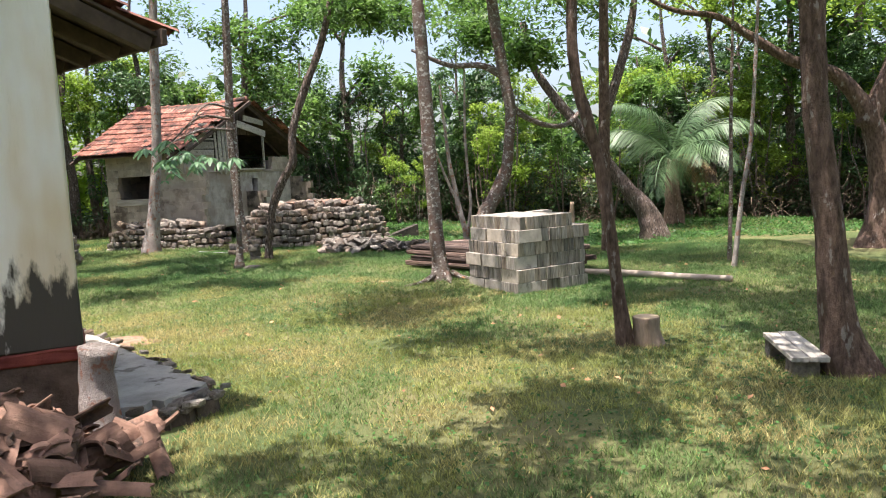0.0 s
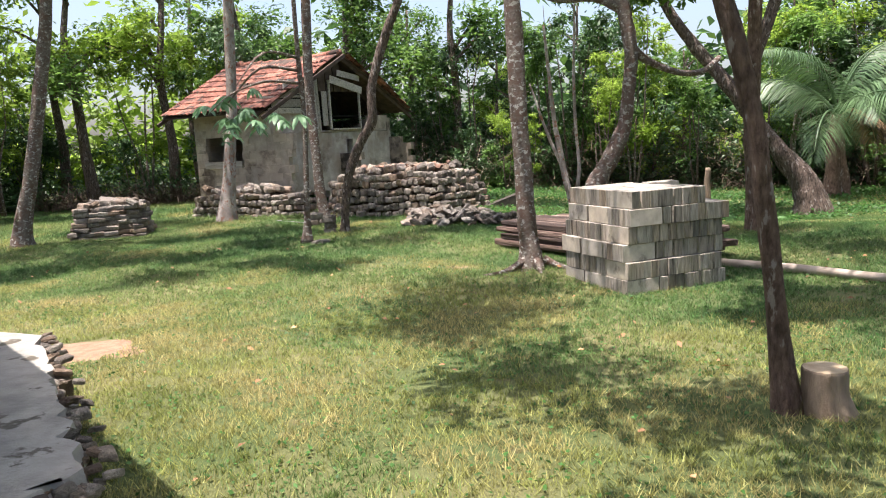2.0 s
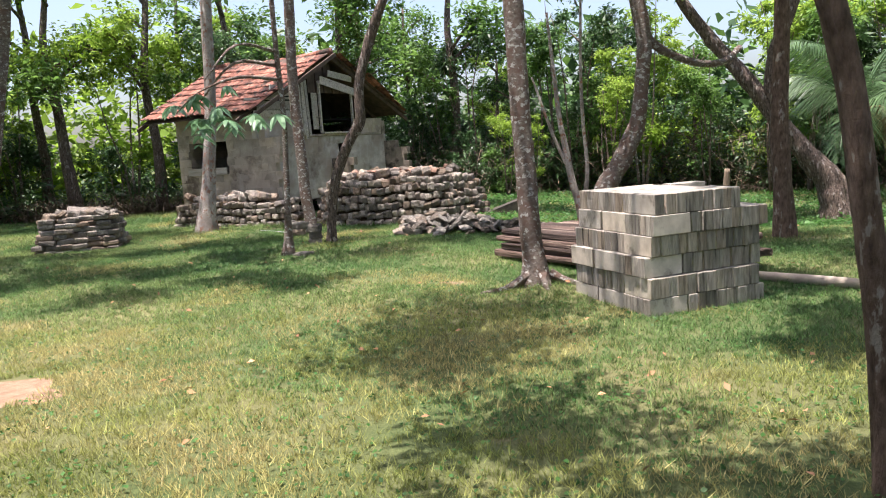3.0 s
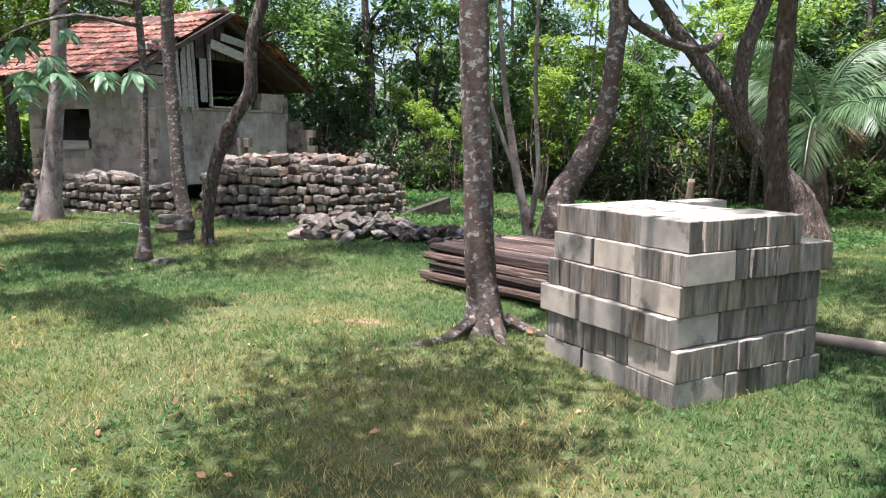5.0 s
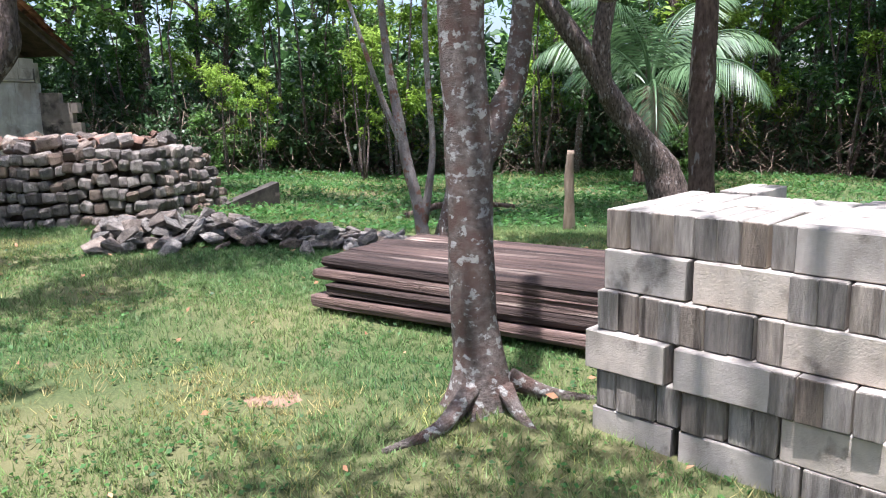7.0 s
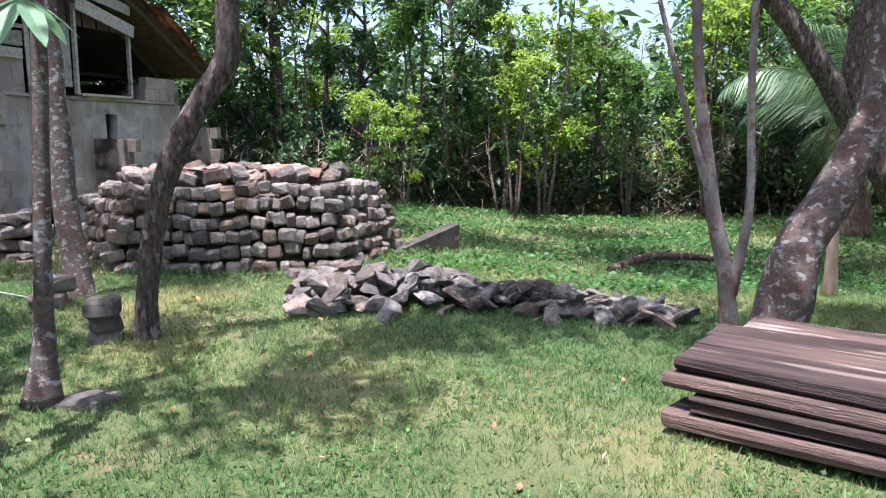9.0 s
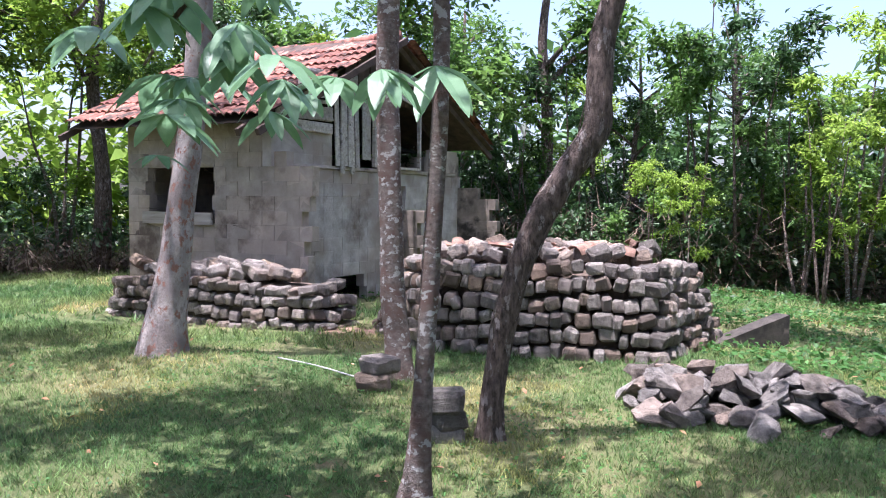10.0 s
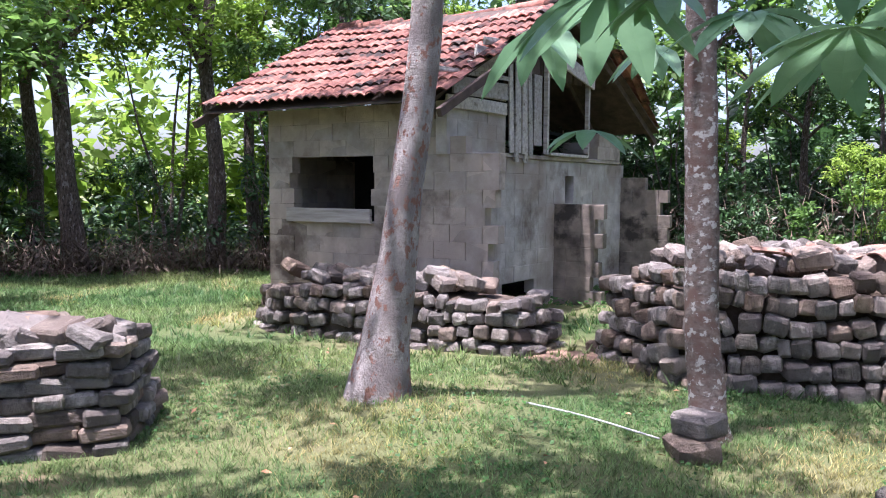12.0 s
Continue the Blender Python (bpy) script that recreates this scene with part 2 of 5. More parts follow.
def thing(name, x, y, z, label, category, group="", rz=0.0):
    ob = new(name)
    ob.empty_display_size = 0.2
    ob.matrix_basis = pose(x, y, z, 0, 0, rz)
    return tagged(ob, label, category, group)


def part(name, bm, material, parent, label="", smooth=False):
    me = bpy.data.meshes.new(name)
    bm.to_mesh(me)
    bm.free()
    me.materials.append(material)
    if smooth:
        me.polygons.foreach_set("use_smooth", [True] * len(me.polygons))
    return put(name, me, parent, label=label)


def boxmesh(name, sx, sy, sz, material, bevel=0.004, rough=0.0, seed=0, cut=0):
    """A box with its base at z 0, worn edges and, with rough, uneven corners."""
    rnd = random.Random(seed)
    bm = bmesh.new()
    bmesh.ops.create_cube(bm, size=1.0)
    bmesh.ops.transform(bm, matrix=Matrix.Translation((0, 0, sz / 2)) @ Matrix.Diagonal((sx, sy, sz, 1)), verts=bm.verts)
    if cut:
        bmesh.ops.subdivide_edges(bm, edges=bm.edges[:], cuts=cut, use_grid_fill=True)
    for v in bm.verts:
        v.co += Vector([rnd.uniform(-rough, rough) for _ in range(3)])
    if bevel:
        bmesh.ops.bevel(bm, geom=[e for e in bm.edges if e.calc_face_angle(0) > 0.7], offset=bevel, segments=1, affect="EDGES", clamp_overlap=True)
    me = bpy.data.meshes.new(name)
    bm.to_mesh(me)
    bm.free()
    me.materials.append(material)
    return me


def stone(name, sx, sy, sz, material, seed, sharp=False, jag=0.11):
    """An irregular stone with its base at z 0."""
    rnd = random.Random(seed)
    bm = bmesh.new()
    if sharp:
        pts = [Vector((rnd.gauss(0, 1), rnd.gauss(0, 1), rnd.gauss(0, 1))).normalized() for _ in range(13)]
        for p in pts:
            bm.verts.new((p.x * sx / 2, p.y * sy / 2, sz / 2 + p.z * sz / 2))
        r = bmesh.ops.convex_hull(bm, input=bm.verts[:])
        bmesh.ops.delete(bm, geom=[v for v in bm.verts if not v.link_faces], context="VERTS")
    else:
        bmesh.ops.create_cube(bm, size=1.0)
        for v in bm.verts:
            v.co = Vector((v.co.x * sx, v.co.y * sy, (v.co.z + 0.5) * sz)) + Vector((rnd.uniform(-1, 1) * sx * jag, rnd.uniform(-1, 1) * sy * jag, rnd.uniform(-1, 1) * sz * jag * 1.15))
        bmesh.ops.bevel(bm, geom=bm.edges[:], offset=min(sx, sy, sz) * 0.2, segments=1, affect="EDGES", clamp_overlap=True)
        for v in bm.verts:
            v.co += Vector([rnd.uniform(-1, 1) * sz * 0.055 for _ in range(3)])
    me = bpy.data.meshes.new(name)
    bm.to_mesh(me)
    bm.free()
    me.materials.append(material)
    me.polygons.foreach_set("use_smooth", [False] * len(me.polygons))
    return me


def rail(pts, steps=5):
    """Points (x, y, z, radius) joined by a smooth curve."""
    P = [Vector(p) for p in pts]
    P = [2 * P[0] - P[1]] + P + [2 * P[-1] - P[-2]]
    out = []
    for i in range(1, len(P) - 2):
        a, b, c, d = P[i - 1:i + 3]
        for k in range(steps):
            t = k / steps
            out.append(0.5 * ((2 * b) + (c - a) * t + (2 * a - 5 * b + 4 * c - d) * t * t + (3 * b - a - 3 * c + d) * t ** 3))
    out.append(P[-2])
    return out


def tube(V, F, pts, sides=12, bumpy=0.06, steps=5, seed=0, flare=None):
    """Adds a bumpy tube along pts to the lists V and F."""
    R = rail([tuple(p) for p in pts], steps)
    base = len(V)
    for i, p in enumerate(R):
        q = R[min(i + 1, len(R) - 1)].xyz - R[max(i - 1, 0)].xyz
        q.normalize()
        u = q.cross(Vector((0.3, 1, 0.1))).normalized()
        w = q.cross(u)
        for k in range(sides):
            a = 2 * math.pi * k / sides
            d = u * math.cos(a) + w * math.sin(a)
            r = max(0.002, p.w)
            g = noise.noise(Vector((d.x * 1.5, d.y * 1.5, p.z * 3 + seed))) + 0.5 * noise.noise(Vector((d.x * 4, d.y * 4, p.z * 9 + seed)))
            r *= 1 + bumpy * 2 * g
            if flare and i < flare:
                r *= 1 + (0.45 * (1 - i / flare) ** 1.5) * max(0.0, math.sin(a * 5 + seed))
            V.append(tuple(p.xyz + d * r))
    for i in range(len(R) - 1):
        for k in range(sides):
            a, b = base + i * sides + k, base + i * sides + (k + 1) % sides
            F.append((a, b, b + sides, a + sides))
    F.append(tuple(base + (len(R) - 1) * sides + k for k in range(sides)))
    F.append(tuple(base + k for k in reversed(range(sides))))


def leaf_quads(C, size, rng, flat=0.5, aspect=0.42, droop=0.0):
    """Leaves, diamonds slightly folded, at the places C (n, 3)."""
    n = len(C)
    a = rng.uniform(0, 2 * np.pi, n)
    t = rng.normal(0, flat, n) - droop
    d = np.stack([np.cos(a) * np.cos(t), np.sin(a) * np.cos(t), np.sin(t)], 1)
    up = np.stack([rng.normal(0, 0.5, n), rng.normal(0, 0.5, n), np.ones(n)], 1)
    s = np.cross(d, up)
    s /= np.linalg.norm(s, axis=1)[:, None] + 1e-9
    nrm = np.cross(s, d)
    L = (size * rng.uniform(0.6, 1.4, n))[:, None]
    fold = nrm * L * 0.1
    return np.stack([C, C + d * L * 0.45 + s * L * aspect * 0.5 + fold, C + d * L, C + d * L * 0.45 - s * L * aspect * 0.5 + fold], 1)


def cloud(rng, blobs, n, shell=0.55):
    """n places in twiggy clumps about the blobs (x, y, z, rx, rz)."""
    B = np.array(blobs, float)
    k = rng.integers(0, len(B), n // 14 + 1)
    v = rng.normal(0, 1, (len(k), 3))
    v /= np.linalg.norm(v, axis=1)[:, None]
    r = rng.uniform(shell, 1.05, len(k))[:, None]
    c = B[k, :3] + v * r * B[k][:, [3, 3, 4]]
    c = np.repeat(c, 14, 0)[:n]
    return c + rng.normal(0, 1, (n, 3)) * (np.repeat(B[k, 3], 14)[:n, None] * 0.13)

# ---- ground ----
xs = np.concatenate([np.linspace(-400, -30, 10), np.linspace(-24, 24, 121), np.linspace(30, 400, 10)])
ys = np.concatenate([np.linspace(-400, -20, 10), np.linspace(-14, 34, 121), np.linspace(40, 400, 10)])
gv = [(x, y, gz(x, y)) for y in ys for x in xs]
nx = len(xs)
gf = [(j * nx + i, j * nx + i + 1, (j + 1) * nx + i + 1, (j + 1) * nx + i) for j in range(len(ys) - 1) for i in range(nx - 1)]
put("ground", mesh_of("ground", gv, gf, M_GROUND, True), label="lawn with dry patches and bare soil", category="ground", kind="structure")


def grass(name, n, x0, x1, y0, y1, h, w, seed, label, density=None):
    rng = np.random.default_rng(seed)
    k = n // 7
    cx, cy = rng.uniform(x0, x1, k), rng.uniform(y0, y1, k)
    keep = np.array([noise.noise(Vector((a * 0.8, b * 0.8, 3.0))) + 0.5 * noise.noise(Vector((a * 3, b * 3, 5.0))) + 0.72 > rng.uniform(-0.1, 0.5) and not covered(a, b) for a, b in zip(cx, cy)])
    cx, cy = np.repeat(cx[keep], 7), np.repeat(cy[keep], 7)
    n = len(cx)
    cx, cy = cx + rng.normal(0, 0.018, n), cy + rng.normal(0, 0.018, n)
    cz = np.array([gz(a, b) for a, b in zip(cx, cy)])
    a = rng.uniform(0, 2 * np.pi, n)
    H = h * rng.uniform(0.4, 1.5, n)
    lean = rng.uniform(0.2, 1.3, n) * H
    b = a + rng.uniform(-1.2, 1.2, n)
    P = np.stack([cx, cy, cz - 0.004], 1)
    s = np.stack([-np.sin(a), np.cos(a), np.zeros(n)], 1) * (w * rng.uniform(0.6, 1.3, n))[:, None]
    tip = np.stack([np.cos(b) * lean, np.sin(b) * lean, H], 1)
    dry = np.array([noise.noise(Vector((a * 0.7, b * 0.7, 8.0))) + 0.4 * noise.noise(Vector((a * 2.5, b * 2.5, 2.0))) for a, b in zip(cx[::7], cy[::7])])
    dry = np.repeat(dry, 7) + np.clip((10.5 - cy) / 5 - np.maximum(cx - 0.8, 0) / 2.5, -0.42, 0.4) + rng.normal(0, 0.15, n) > 0.07
    Q = np.stack([P - s, P + s, P + tip], 1)
    put(name, polys(name, Q[~dry], 3, M_GRASS), label=label, category="grass", kind="stuff")
    if dry.any():
        put("dry_" + name, polys("dry_" + name, Q[dry], 3, M_GRASS_DRY), label="yellowing blades of lawn grass in dry patches", category="grass", kind="stuff")


def covered(x, y):
    """Where slab, blocks and stacks stand, and no blades grow."""
    if x < -1.75 and y < 8.3 and y < 4.95 + (-1.7 - x) * 1.2:
        return True
    if math.hypot(x + 3.65, y - 7.95) < 0.42 + 0.14 * noise.noise(Vector((x * 3, y * 3, 0))):
        return True
    u, v = (x - 1.01) * 0.839 + (y - 10.04) * 0.545, -(x - 1.01) * 0.545 + (y - 10.04) * 0.839
    return 0 < u < 1.25 and 0 < v < 1.2


rngc = np.random.default_rng(71)
n = 90000
C = np.stack([rngc.uniform(-8.5, 5.5, n), rngc.uniform(1.2, 18.5, n)], 1)
C = C[np.array([noise.noise(Vector((a * 1.1, b * 1.1, 9.0))) > rngc.uniform(-0.35, 0.35) and not covered(a, b) for a, b in C])]
C = np.concatenate([C, np.array([[gz(a, b)] for a, b in C]) + rngc.uniform(0.008, 0.035, (len(C), 1))], 1)
put("clover", polys("clover", leaf_quads(C, 0.026, rngc, 0.3, 0.75), 4, M_LUSH), label="tiny broad weeds among the lawn grass", category="weeds", kind="stuff")


# ---- trees ----
def trunk_thing(name, label, limbs, material, sides=14, flare=4, seed=0, bumpy=0.06, group="", category="tree"):
    x, y, z = limbs[0][0][:3]
    t = thing(name, x, y, z, label, category, group)
    for i, limb in enumerate(limbs):
        V, F = [], []
        pts = [(p[0] - x, p[1] - y, p[2] - z, p[3]) for p in limb]
        if i == 0:
            pts[0] = (pts[0][0], pts[0][1], pts[0][2] - 0.12, pts[0][3] * 1.1)
        tube(V, F, pts, sides if i == 0 else 9, bumpy, 6, seed + i, flare if i == 0 else None)
        put("trunk" if i == 0 else "limb", mesh_of("trunk", V, F, material, True), t)
    return t


def crown(parent, blobs, n, size, material, seed, flat=0.5, shell=0.5, aspect=0.42, droop=0.2):
    """A crown of leaves about the blobs, given in world places."""
    rng = np.random.default_rng(seed)
    o = parent.matrix_basis.translation
    bl = [(b[0] - o.x, b[1] - o.y, b[2] - o.z, b[3], b[4]) for b in blobs]
    return put("crown", polys("crown", leaf_quads(cloud(rng, bl, n, shell), size, rng, flat, aspect, droop), 4, material), parent)


def up(pts, dx, dy, h, r):
    """The trunk's points, carried on upwards."""
    p = pts[-1]
    return pts + [(p[0] + dx, p[1] + dy, p[2] + h, r)]


TREES = {}
TREES["A"] = trunk_thing("tree", "straight tree trunk mottled with pale lichen, beside the stacked blocks", [up([(-0.04, 11.45, -0.03, 0.16), (-0.06, 11.45, 0.15, 0.125), (-0.08, 11.45, 0.4, 0.112), (-0.11, 11.45, 1.31, 0.106), (-0.13, 11.45, 2.0, 0.104), (-0.16, 11.45, 3.4, 0.096), (-0.18, 11.45, 4.05, 0.091)], -0.1, 0.2, 3.0, 0.06)], M_BARK_GREY, seed=1)
TREES["B"] = trunk_thing("tree", "pale pinkish tree trunk with a swollen foot on a low mound", [up([(-6.6, 17.1, 0.08, 0.23), (-6.55, 17.11, 0.37, 0.18), (-6.47, 17.13, 0.92, 0.138), (-6.4, 17.14, 1.49, 0.118), (-6.31, 17.16, 2.16, 0.109), (-6.25, 17.17, 2.9, 0.106), (-6.16, 17.15, 4.3, 0.1)], 0.2, 0, 3.0, 0.07)], M_BARK_PALE, flare=0, seed=2, bumpy=0.03)
TREES["C"] = trunk_thing("tree", "slim upright tree trunk with white lichen blotches", [up([(-4.44, 17.01, -0.04, 0.13), (-4.46, 17.01, 0.21, 0.112), (-4.5, 17.0, 0.57, 0.107), (-4.52, 17.0, 1.26, 0.1), (-4.55, 17, 1.93, 0.095), (-4.56, 17, 2.8, 0.092), (-4.5, 17, 4.2, 0.09)], 0.1, 0, 3.0, 0.06)], M_BARK_GREY, seed=3)
TREES["D"] = trunk_thing("tree", "thin grey-green sapling trunk with stones at its foot", [up([(-3.87, 14.3, 0.03, 0.085), (-3.84, 14.3, 0.36, 0.055), (-3.81, 14.3, 0.9, 0.046), (-3.78, 14.31, 1.5, 0.042), (-3.76, 14.31, 2.1, 0.04), (-3.78, 14.3, 2.9, 0.038)], 0, 0, 2.2, 0.025)], M_BARK_GREY, sides=10, seed=4)
TREES["G"] = trunk_thing("tree", "dark rough-barked tree trunk that leans and bends", [up([(-3.6, 15.55, -0.08, 0.1), (-3.57, 15.55, 0.25, 0.08), (-3.49, 15.56, 0.79, 0.081), (-3.36, 15.58, 1.21, 0.084), (-3.15, 15.6, 1.6, 0.087), (-2.98, 15.6, 1.87, 0.085), (-2.96, 15.6, 2.2, 0.08), (-2.9, 15.6, 2.6, 0.078), (-2.6, 15.6, 3.4, 0.076), (-2.2, 15.6, 4.3, 0.07)], 0.5, 0, 1.8, 0.05)], M_BARK_DARK, seed=5, bumpy=0.1)
TREES["E"] = trunk_thing("tree", "slender brown tree trunk that leans, beside a cut stump", [
    up([(1.6, 6.65, -0.08, 0.09), (1.54, 6.65, 0.3, 0.058), (1.48, 6.65, 0.86, 0.052), (1.41, 6.65, 1.46, 0.052), (1.31, 6.65, 1.9, 0.052), (1.22, 6.65, 2.3, 0.05), (1.21, 6.65, 2.91, 0.045)], 0.1, 0, 2.0, 0.035)], M_BARK_BROWN, sides=12, seed=6, bumpy=0.08)
TREES["F"] = trunk_thing("tree", "dark brown tree trunk with spreading roots, beside the plank seat", [up([(2.9, 5.3, -0.08, 0.2), (2.77, 5.3, 0.34, 0.125), (2.72, 5.3, 0.99, 0.1), (2.65, 5.3, 1.58, 0.09), (2.61, 5.3, 2.16, 0.085), (2.61, 5.3, 2.9, 0.082)], 0, 0, 2.5, 0.06)], M_BARK_BROWN, seed=7)
TREES["H"] = trunk_thing("tree", "straight reddish-brown tree trunk", [up([(3.25, 14.6, -0.3, 0.15), (3.21, 14.6, 0.56, 0.126), (3.17, 14.6, 1.51, 0.118), (3.2, 14.6, 2.52, 0.104)], 0.1, 0, 3.5, 0.07)], M_BARK_BROWN, seed=8)
TREES["P"] = trunk_thing("tree", "thick gnarled tree trunk leaning over the grass", [
    [(5.2, 18.3, -0.5, 0.38), (5.1, 18.3, -0.05, 0.32), (4.95, 18.35, 0.35, 0.24), (4.6, 18.4, 0.82, 0.19), (4.2, 18.45, 1.35, 0.16), (3.7, 18.5, 2.1, 0.145), (3.3, 18.6, 2.65, 0.13), (2.9, 18.7, 3.2, 0.12), (2.4, 18.7, 4.0, 0.1), (2.2, 18.6, 5, 0.07)],
    [(4.1, 18.42, 1.3, 0.11), (4.0, 18.4, 2.05, 0.13), (4.08, 18.4, 2.7, 0.125), (4.35, 18.4, 3.5, 0.12), (4.75, 18.4, 4.8, 0.09), (4.9, 18.4, 6, 0.06)]], M_BARK_DARK, seed=9, bumpy=0.1)
TREES["T"] = trunk_thing("tree", "hollow split trunk with a long level limb", [
    [(0.62, 14.65, -0.22, 0.22), (0.72, 14.65, 0.14, 0.18), (0.86, 14.65, 0.66, 0.155), (1.1, 14.65, 1.07, 0.134), (1.3, 14.65, 1.54, 0.11), (1.38, 14.65, 2.11, 0.1), (1.42, 14.65, 2.7, 0.105), (1.3, 14.65, 3.5, 0.11), (1.17, 14.65, 4.6, 0.1), (1.1, 14.6, 6.5, 0.06)],
    [(1.42, 14.7, 2.75, 0.07), (1.62, 14.76, 2.56, 0.06), (1.91, 14.85, 2.4, 0.055), (2.25, 14.95, 2.3, 0.055), (2.6, 15.3, 2.34, 0.05), (3.0, 16.2, 2.6, 0.045)],
    [(1.3, 14.65, 3.3, 0.08), (0.9, 14.7, 3.5, 0.06), (0.3, 14.8, 3.55, 0.05), (-0.4, 15, 3.9, 0.03)]], M_BARK_GREY, seed=10, bumpy=0.1)
TREES["S"] = trunk_thing("sapling", "forked pale saplings with thin stems", [
    [(0.52, 14.9, -0.2, 0.075), (0.47, 14.91, 0.3, 0.06), (0.36, 14.94, 0.81, 0.054), (0.28, 14.96, 1.31, 0.046), (0.21, 14.98, 1.8, 0.037), (0.1, 15, 3.2, 0.02)],
    [(0.5, 14.9, 0.25, 0.044), (0.59, 14.88, 0.89, 0.03), (0.56, 14.89, 1.56, 0.027), (0.55, 14.89, 2.3, 0.024), (0.6, 14.9, 3.6, 0.015)],
    [(0.34, 14.94, 0.9, 0.03), (0.1, 14.9, 1.5, 0.024), (-0.15, 14.9, 2.3, 0.015)]], M_BARK_PALE, sides=9, flare=0, seed=11)
TREES["R"] = trunk_thing("tree", "large reddish-brown tree with broad roots and long level boughs", [
    [(7.5, 13, -0.3, 0.42), (7.62, 13, 0.4, 0.28), (7.6, 13, 1.17, 0.235), (7.45, 13, 1.8, 0.2), (7.2, 13, 2.33, 0.15), (6.75, 13, 2.82, 0.12), (6.03, 13, 3.08, 0.09), (5.37, 13, 3.5, 0.075), (4.8, 13, 3.86, 0.055), (3.95, 13, 4.05, 0.04), (2.9, 12.9, 4.7, 0.02)],
    [(7.3, 13, 1.9, 0.2), (7.7, 13, 2.8, 0.16), (8.2, 13, 4.2, 0.1)],
    [(6.6, 13, 2.9, 0.06), (6.3, 13, 3.7, 0.08), (6.1, 13, 4.8, 0.05)]], M_BARK_BROWN, seed=12)
TREES["I"] = trunk_thing("tree", "grey tree trunk at the edge of the lawn", [up([(-9.55, 14.78, -0.08, 0.2), (-9.45, 14.78, 0.4, 0.15), (-9.21, 14.83, 1.23, 0.129), (-8.88, 14.89, 2.67, 0.117), (-8.55, 14.95, 4.35, 0.105)], 0.3, 0, 3.0, 0.07)], M_BARK_GREY, seed=13)
for k, (pts, lab) in enumerate((([(4.3, 11.2, -0.16, 0.04), (4.45, 11.2, 0.9, 0.034), (4.6, 11.2, 1.8, 0.029), (4.69, 11.2, 3.1, 0.025), (4.8, 11.2, 5, 0.015)], "thin pale straight pole stem"),
                               ([(4.55, 12.0, -0.16, 0.035), (4.6, 12.0, 1.0, 0.03), (4.62, 12, 2.2, 0.026), (4.7, 12, 4.5, 0.016)], "thin green straight stem"))):
    trunk_thing("sapling", lab, [pts], M_BARK_PALE if k == 0 else M_BARK_GREY, sides=8, flare=0, seed=20 + k, category="sapling")

# crowns over the lawn, above the view, that cast its dappled shade
def canopy(key, blobs, n, size=0.11, material=None, seed=0):
    crown(TREES[key], blobs, n, size, material or M_LEAF, seed)
CS = [(k * 0.25 * math.sin(radians(SUN_AZ)) * -1, k * 0.25 * math.cos(radians(SUN_AZ)) * -1) for k in (1.0,)][0]


def shade(key, seed, *spots, size=0.15):
    """Crown clumps of a tree that shade the lawn at the places (x, y, radius), from the height z."""
    blobs, n = [], 0
    for x, y, r, z in spots:
        blobs.append((x - CS[0] * z, y - CS[1] * z, z, r, r * 0.4))
        n += int(1150 * r * r)
    crown(TREES[key], blobs, n, size, M_LEAF, seed, shell=0.15)


shade("A", 31, (-0.1, 10.6, 1.3, 6.0), (-0.4, 9.35, 1.1, 5.6), (2.6, 11.6, 0.8, 6))
shade("F", 43, (-1.15, 3.55, 0.6, 5.2), (-0.7, 4.3, 0.45, 5.2))
shade("E", 32, (0.4, 7.5, 0.9, 4.6), (1.6, 6.9, 1.1, 5.0), (2.3, 9.2, 0.5, 5.2))
shade("F", 33, (3.6, 6.9, 1.1, 5.4), (2.8, 5.2, 1.4, 5.2), (1.1, 5.0, 0.8, 5.2), (0.2, 3.6, 1.0, 5.4), (2.4, 3.2, 1.2, 5.0), (-1.2, 3.5, 0.7, 5.2))
shade("R", 34, (4.5, 8.5, 1.5, 5.5), (3.2, 9.8, 1.0, 5.2), (6.2, 11, 1.8, 5.4), (7.5, 14, 1.8, 5.6))
shade("H", 35, (3.4, 14.6, 1.6, 5.8), (4.6, 12.8, 1.3, 5.4))
shade("T", 36, (1.3, 15.6, 1.5, 5.4), (-0.4, 16.2, 0.9, 4.8), (2.6, 16, 0.8, 3.8))
shade("P", 45, (0.3, 20.8, 1.1, 5.5), (-1.2, 22.2, 1.2, 6.0), (2.4, 22.4, 1.3, 6.0))
shade("P", 37, (2.2, 19.6, 1.3, 4.8), (4.6, 19.4, 1.8, 5.6))
shade("G", 38, (-2.6, 12.3, 0.7, 6.0), (-1.4, 15.6, 0.8, 6.0), (-2.2, 14.6, 0.9, 6.2), (-3.2, 15.9, 0.9, 6.0), (-3.6, 12.9, 0.8, 6.0))
shade("D", 39, (-4.7, 11.9, 0.8, 5.4), (-4.4, 14.6, 0.9, 5.2), (-5.0, 13.4, 0.7, 5.4))
shade("C", 40, (-4.6, 16.4, 0.9, 7.0), (-4.8, 18.9, 0.9, 7.0), (-3.4, 18.4, 1.0, 6.8), (-5.6, 21.0, 1.2, 7.4))
shade("B", 41, (-7.6, 15.4, 0.7, 6.8), (-5.6, 15.9, 0.6, 6.6), (-6.9, 13.9, 0.8, 6.6), (-8.0, 18.4, 0.8, 7.0), (-6.5, 15.4, 0.9, 6.6), (-6.8, 17.6, 1.0, 7.0), (-6.0, 13.4, 0.7, 6.6), (-7.6, 20.3, 1.1, 7.2))
shade("I", 42, (-8.6, 14.2, 1.4, 6.8), (-7.2, 12.5, 0.8, 6.6), (-9, 17.4, 1.3, 7.0), (-10.5, 12.4, 1.4, 6.8))

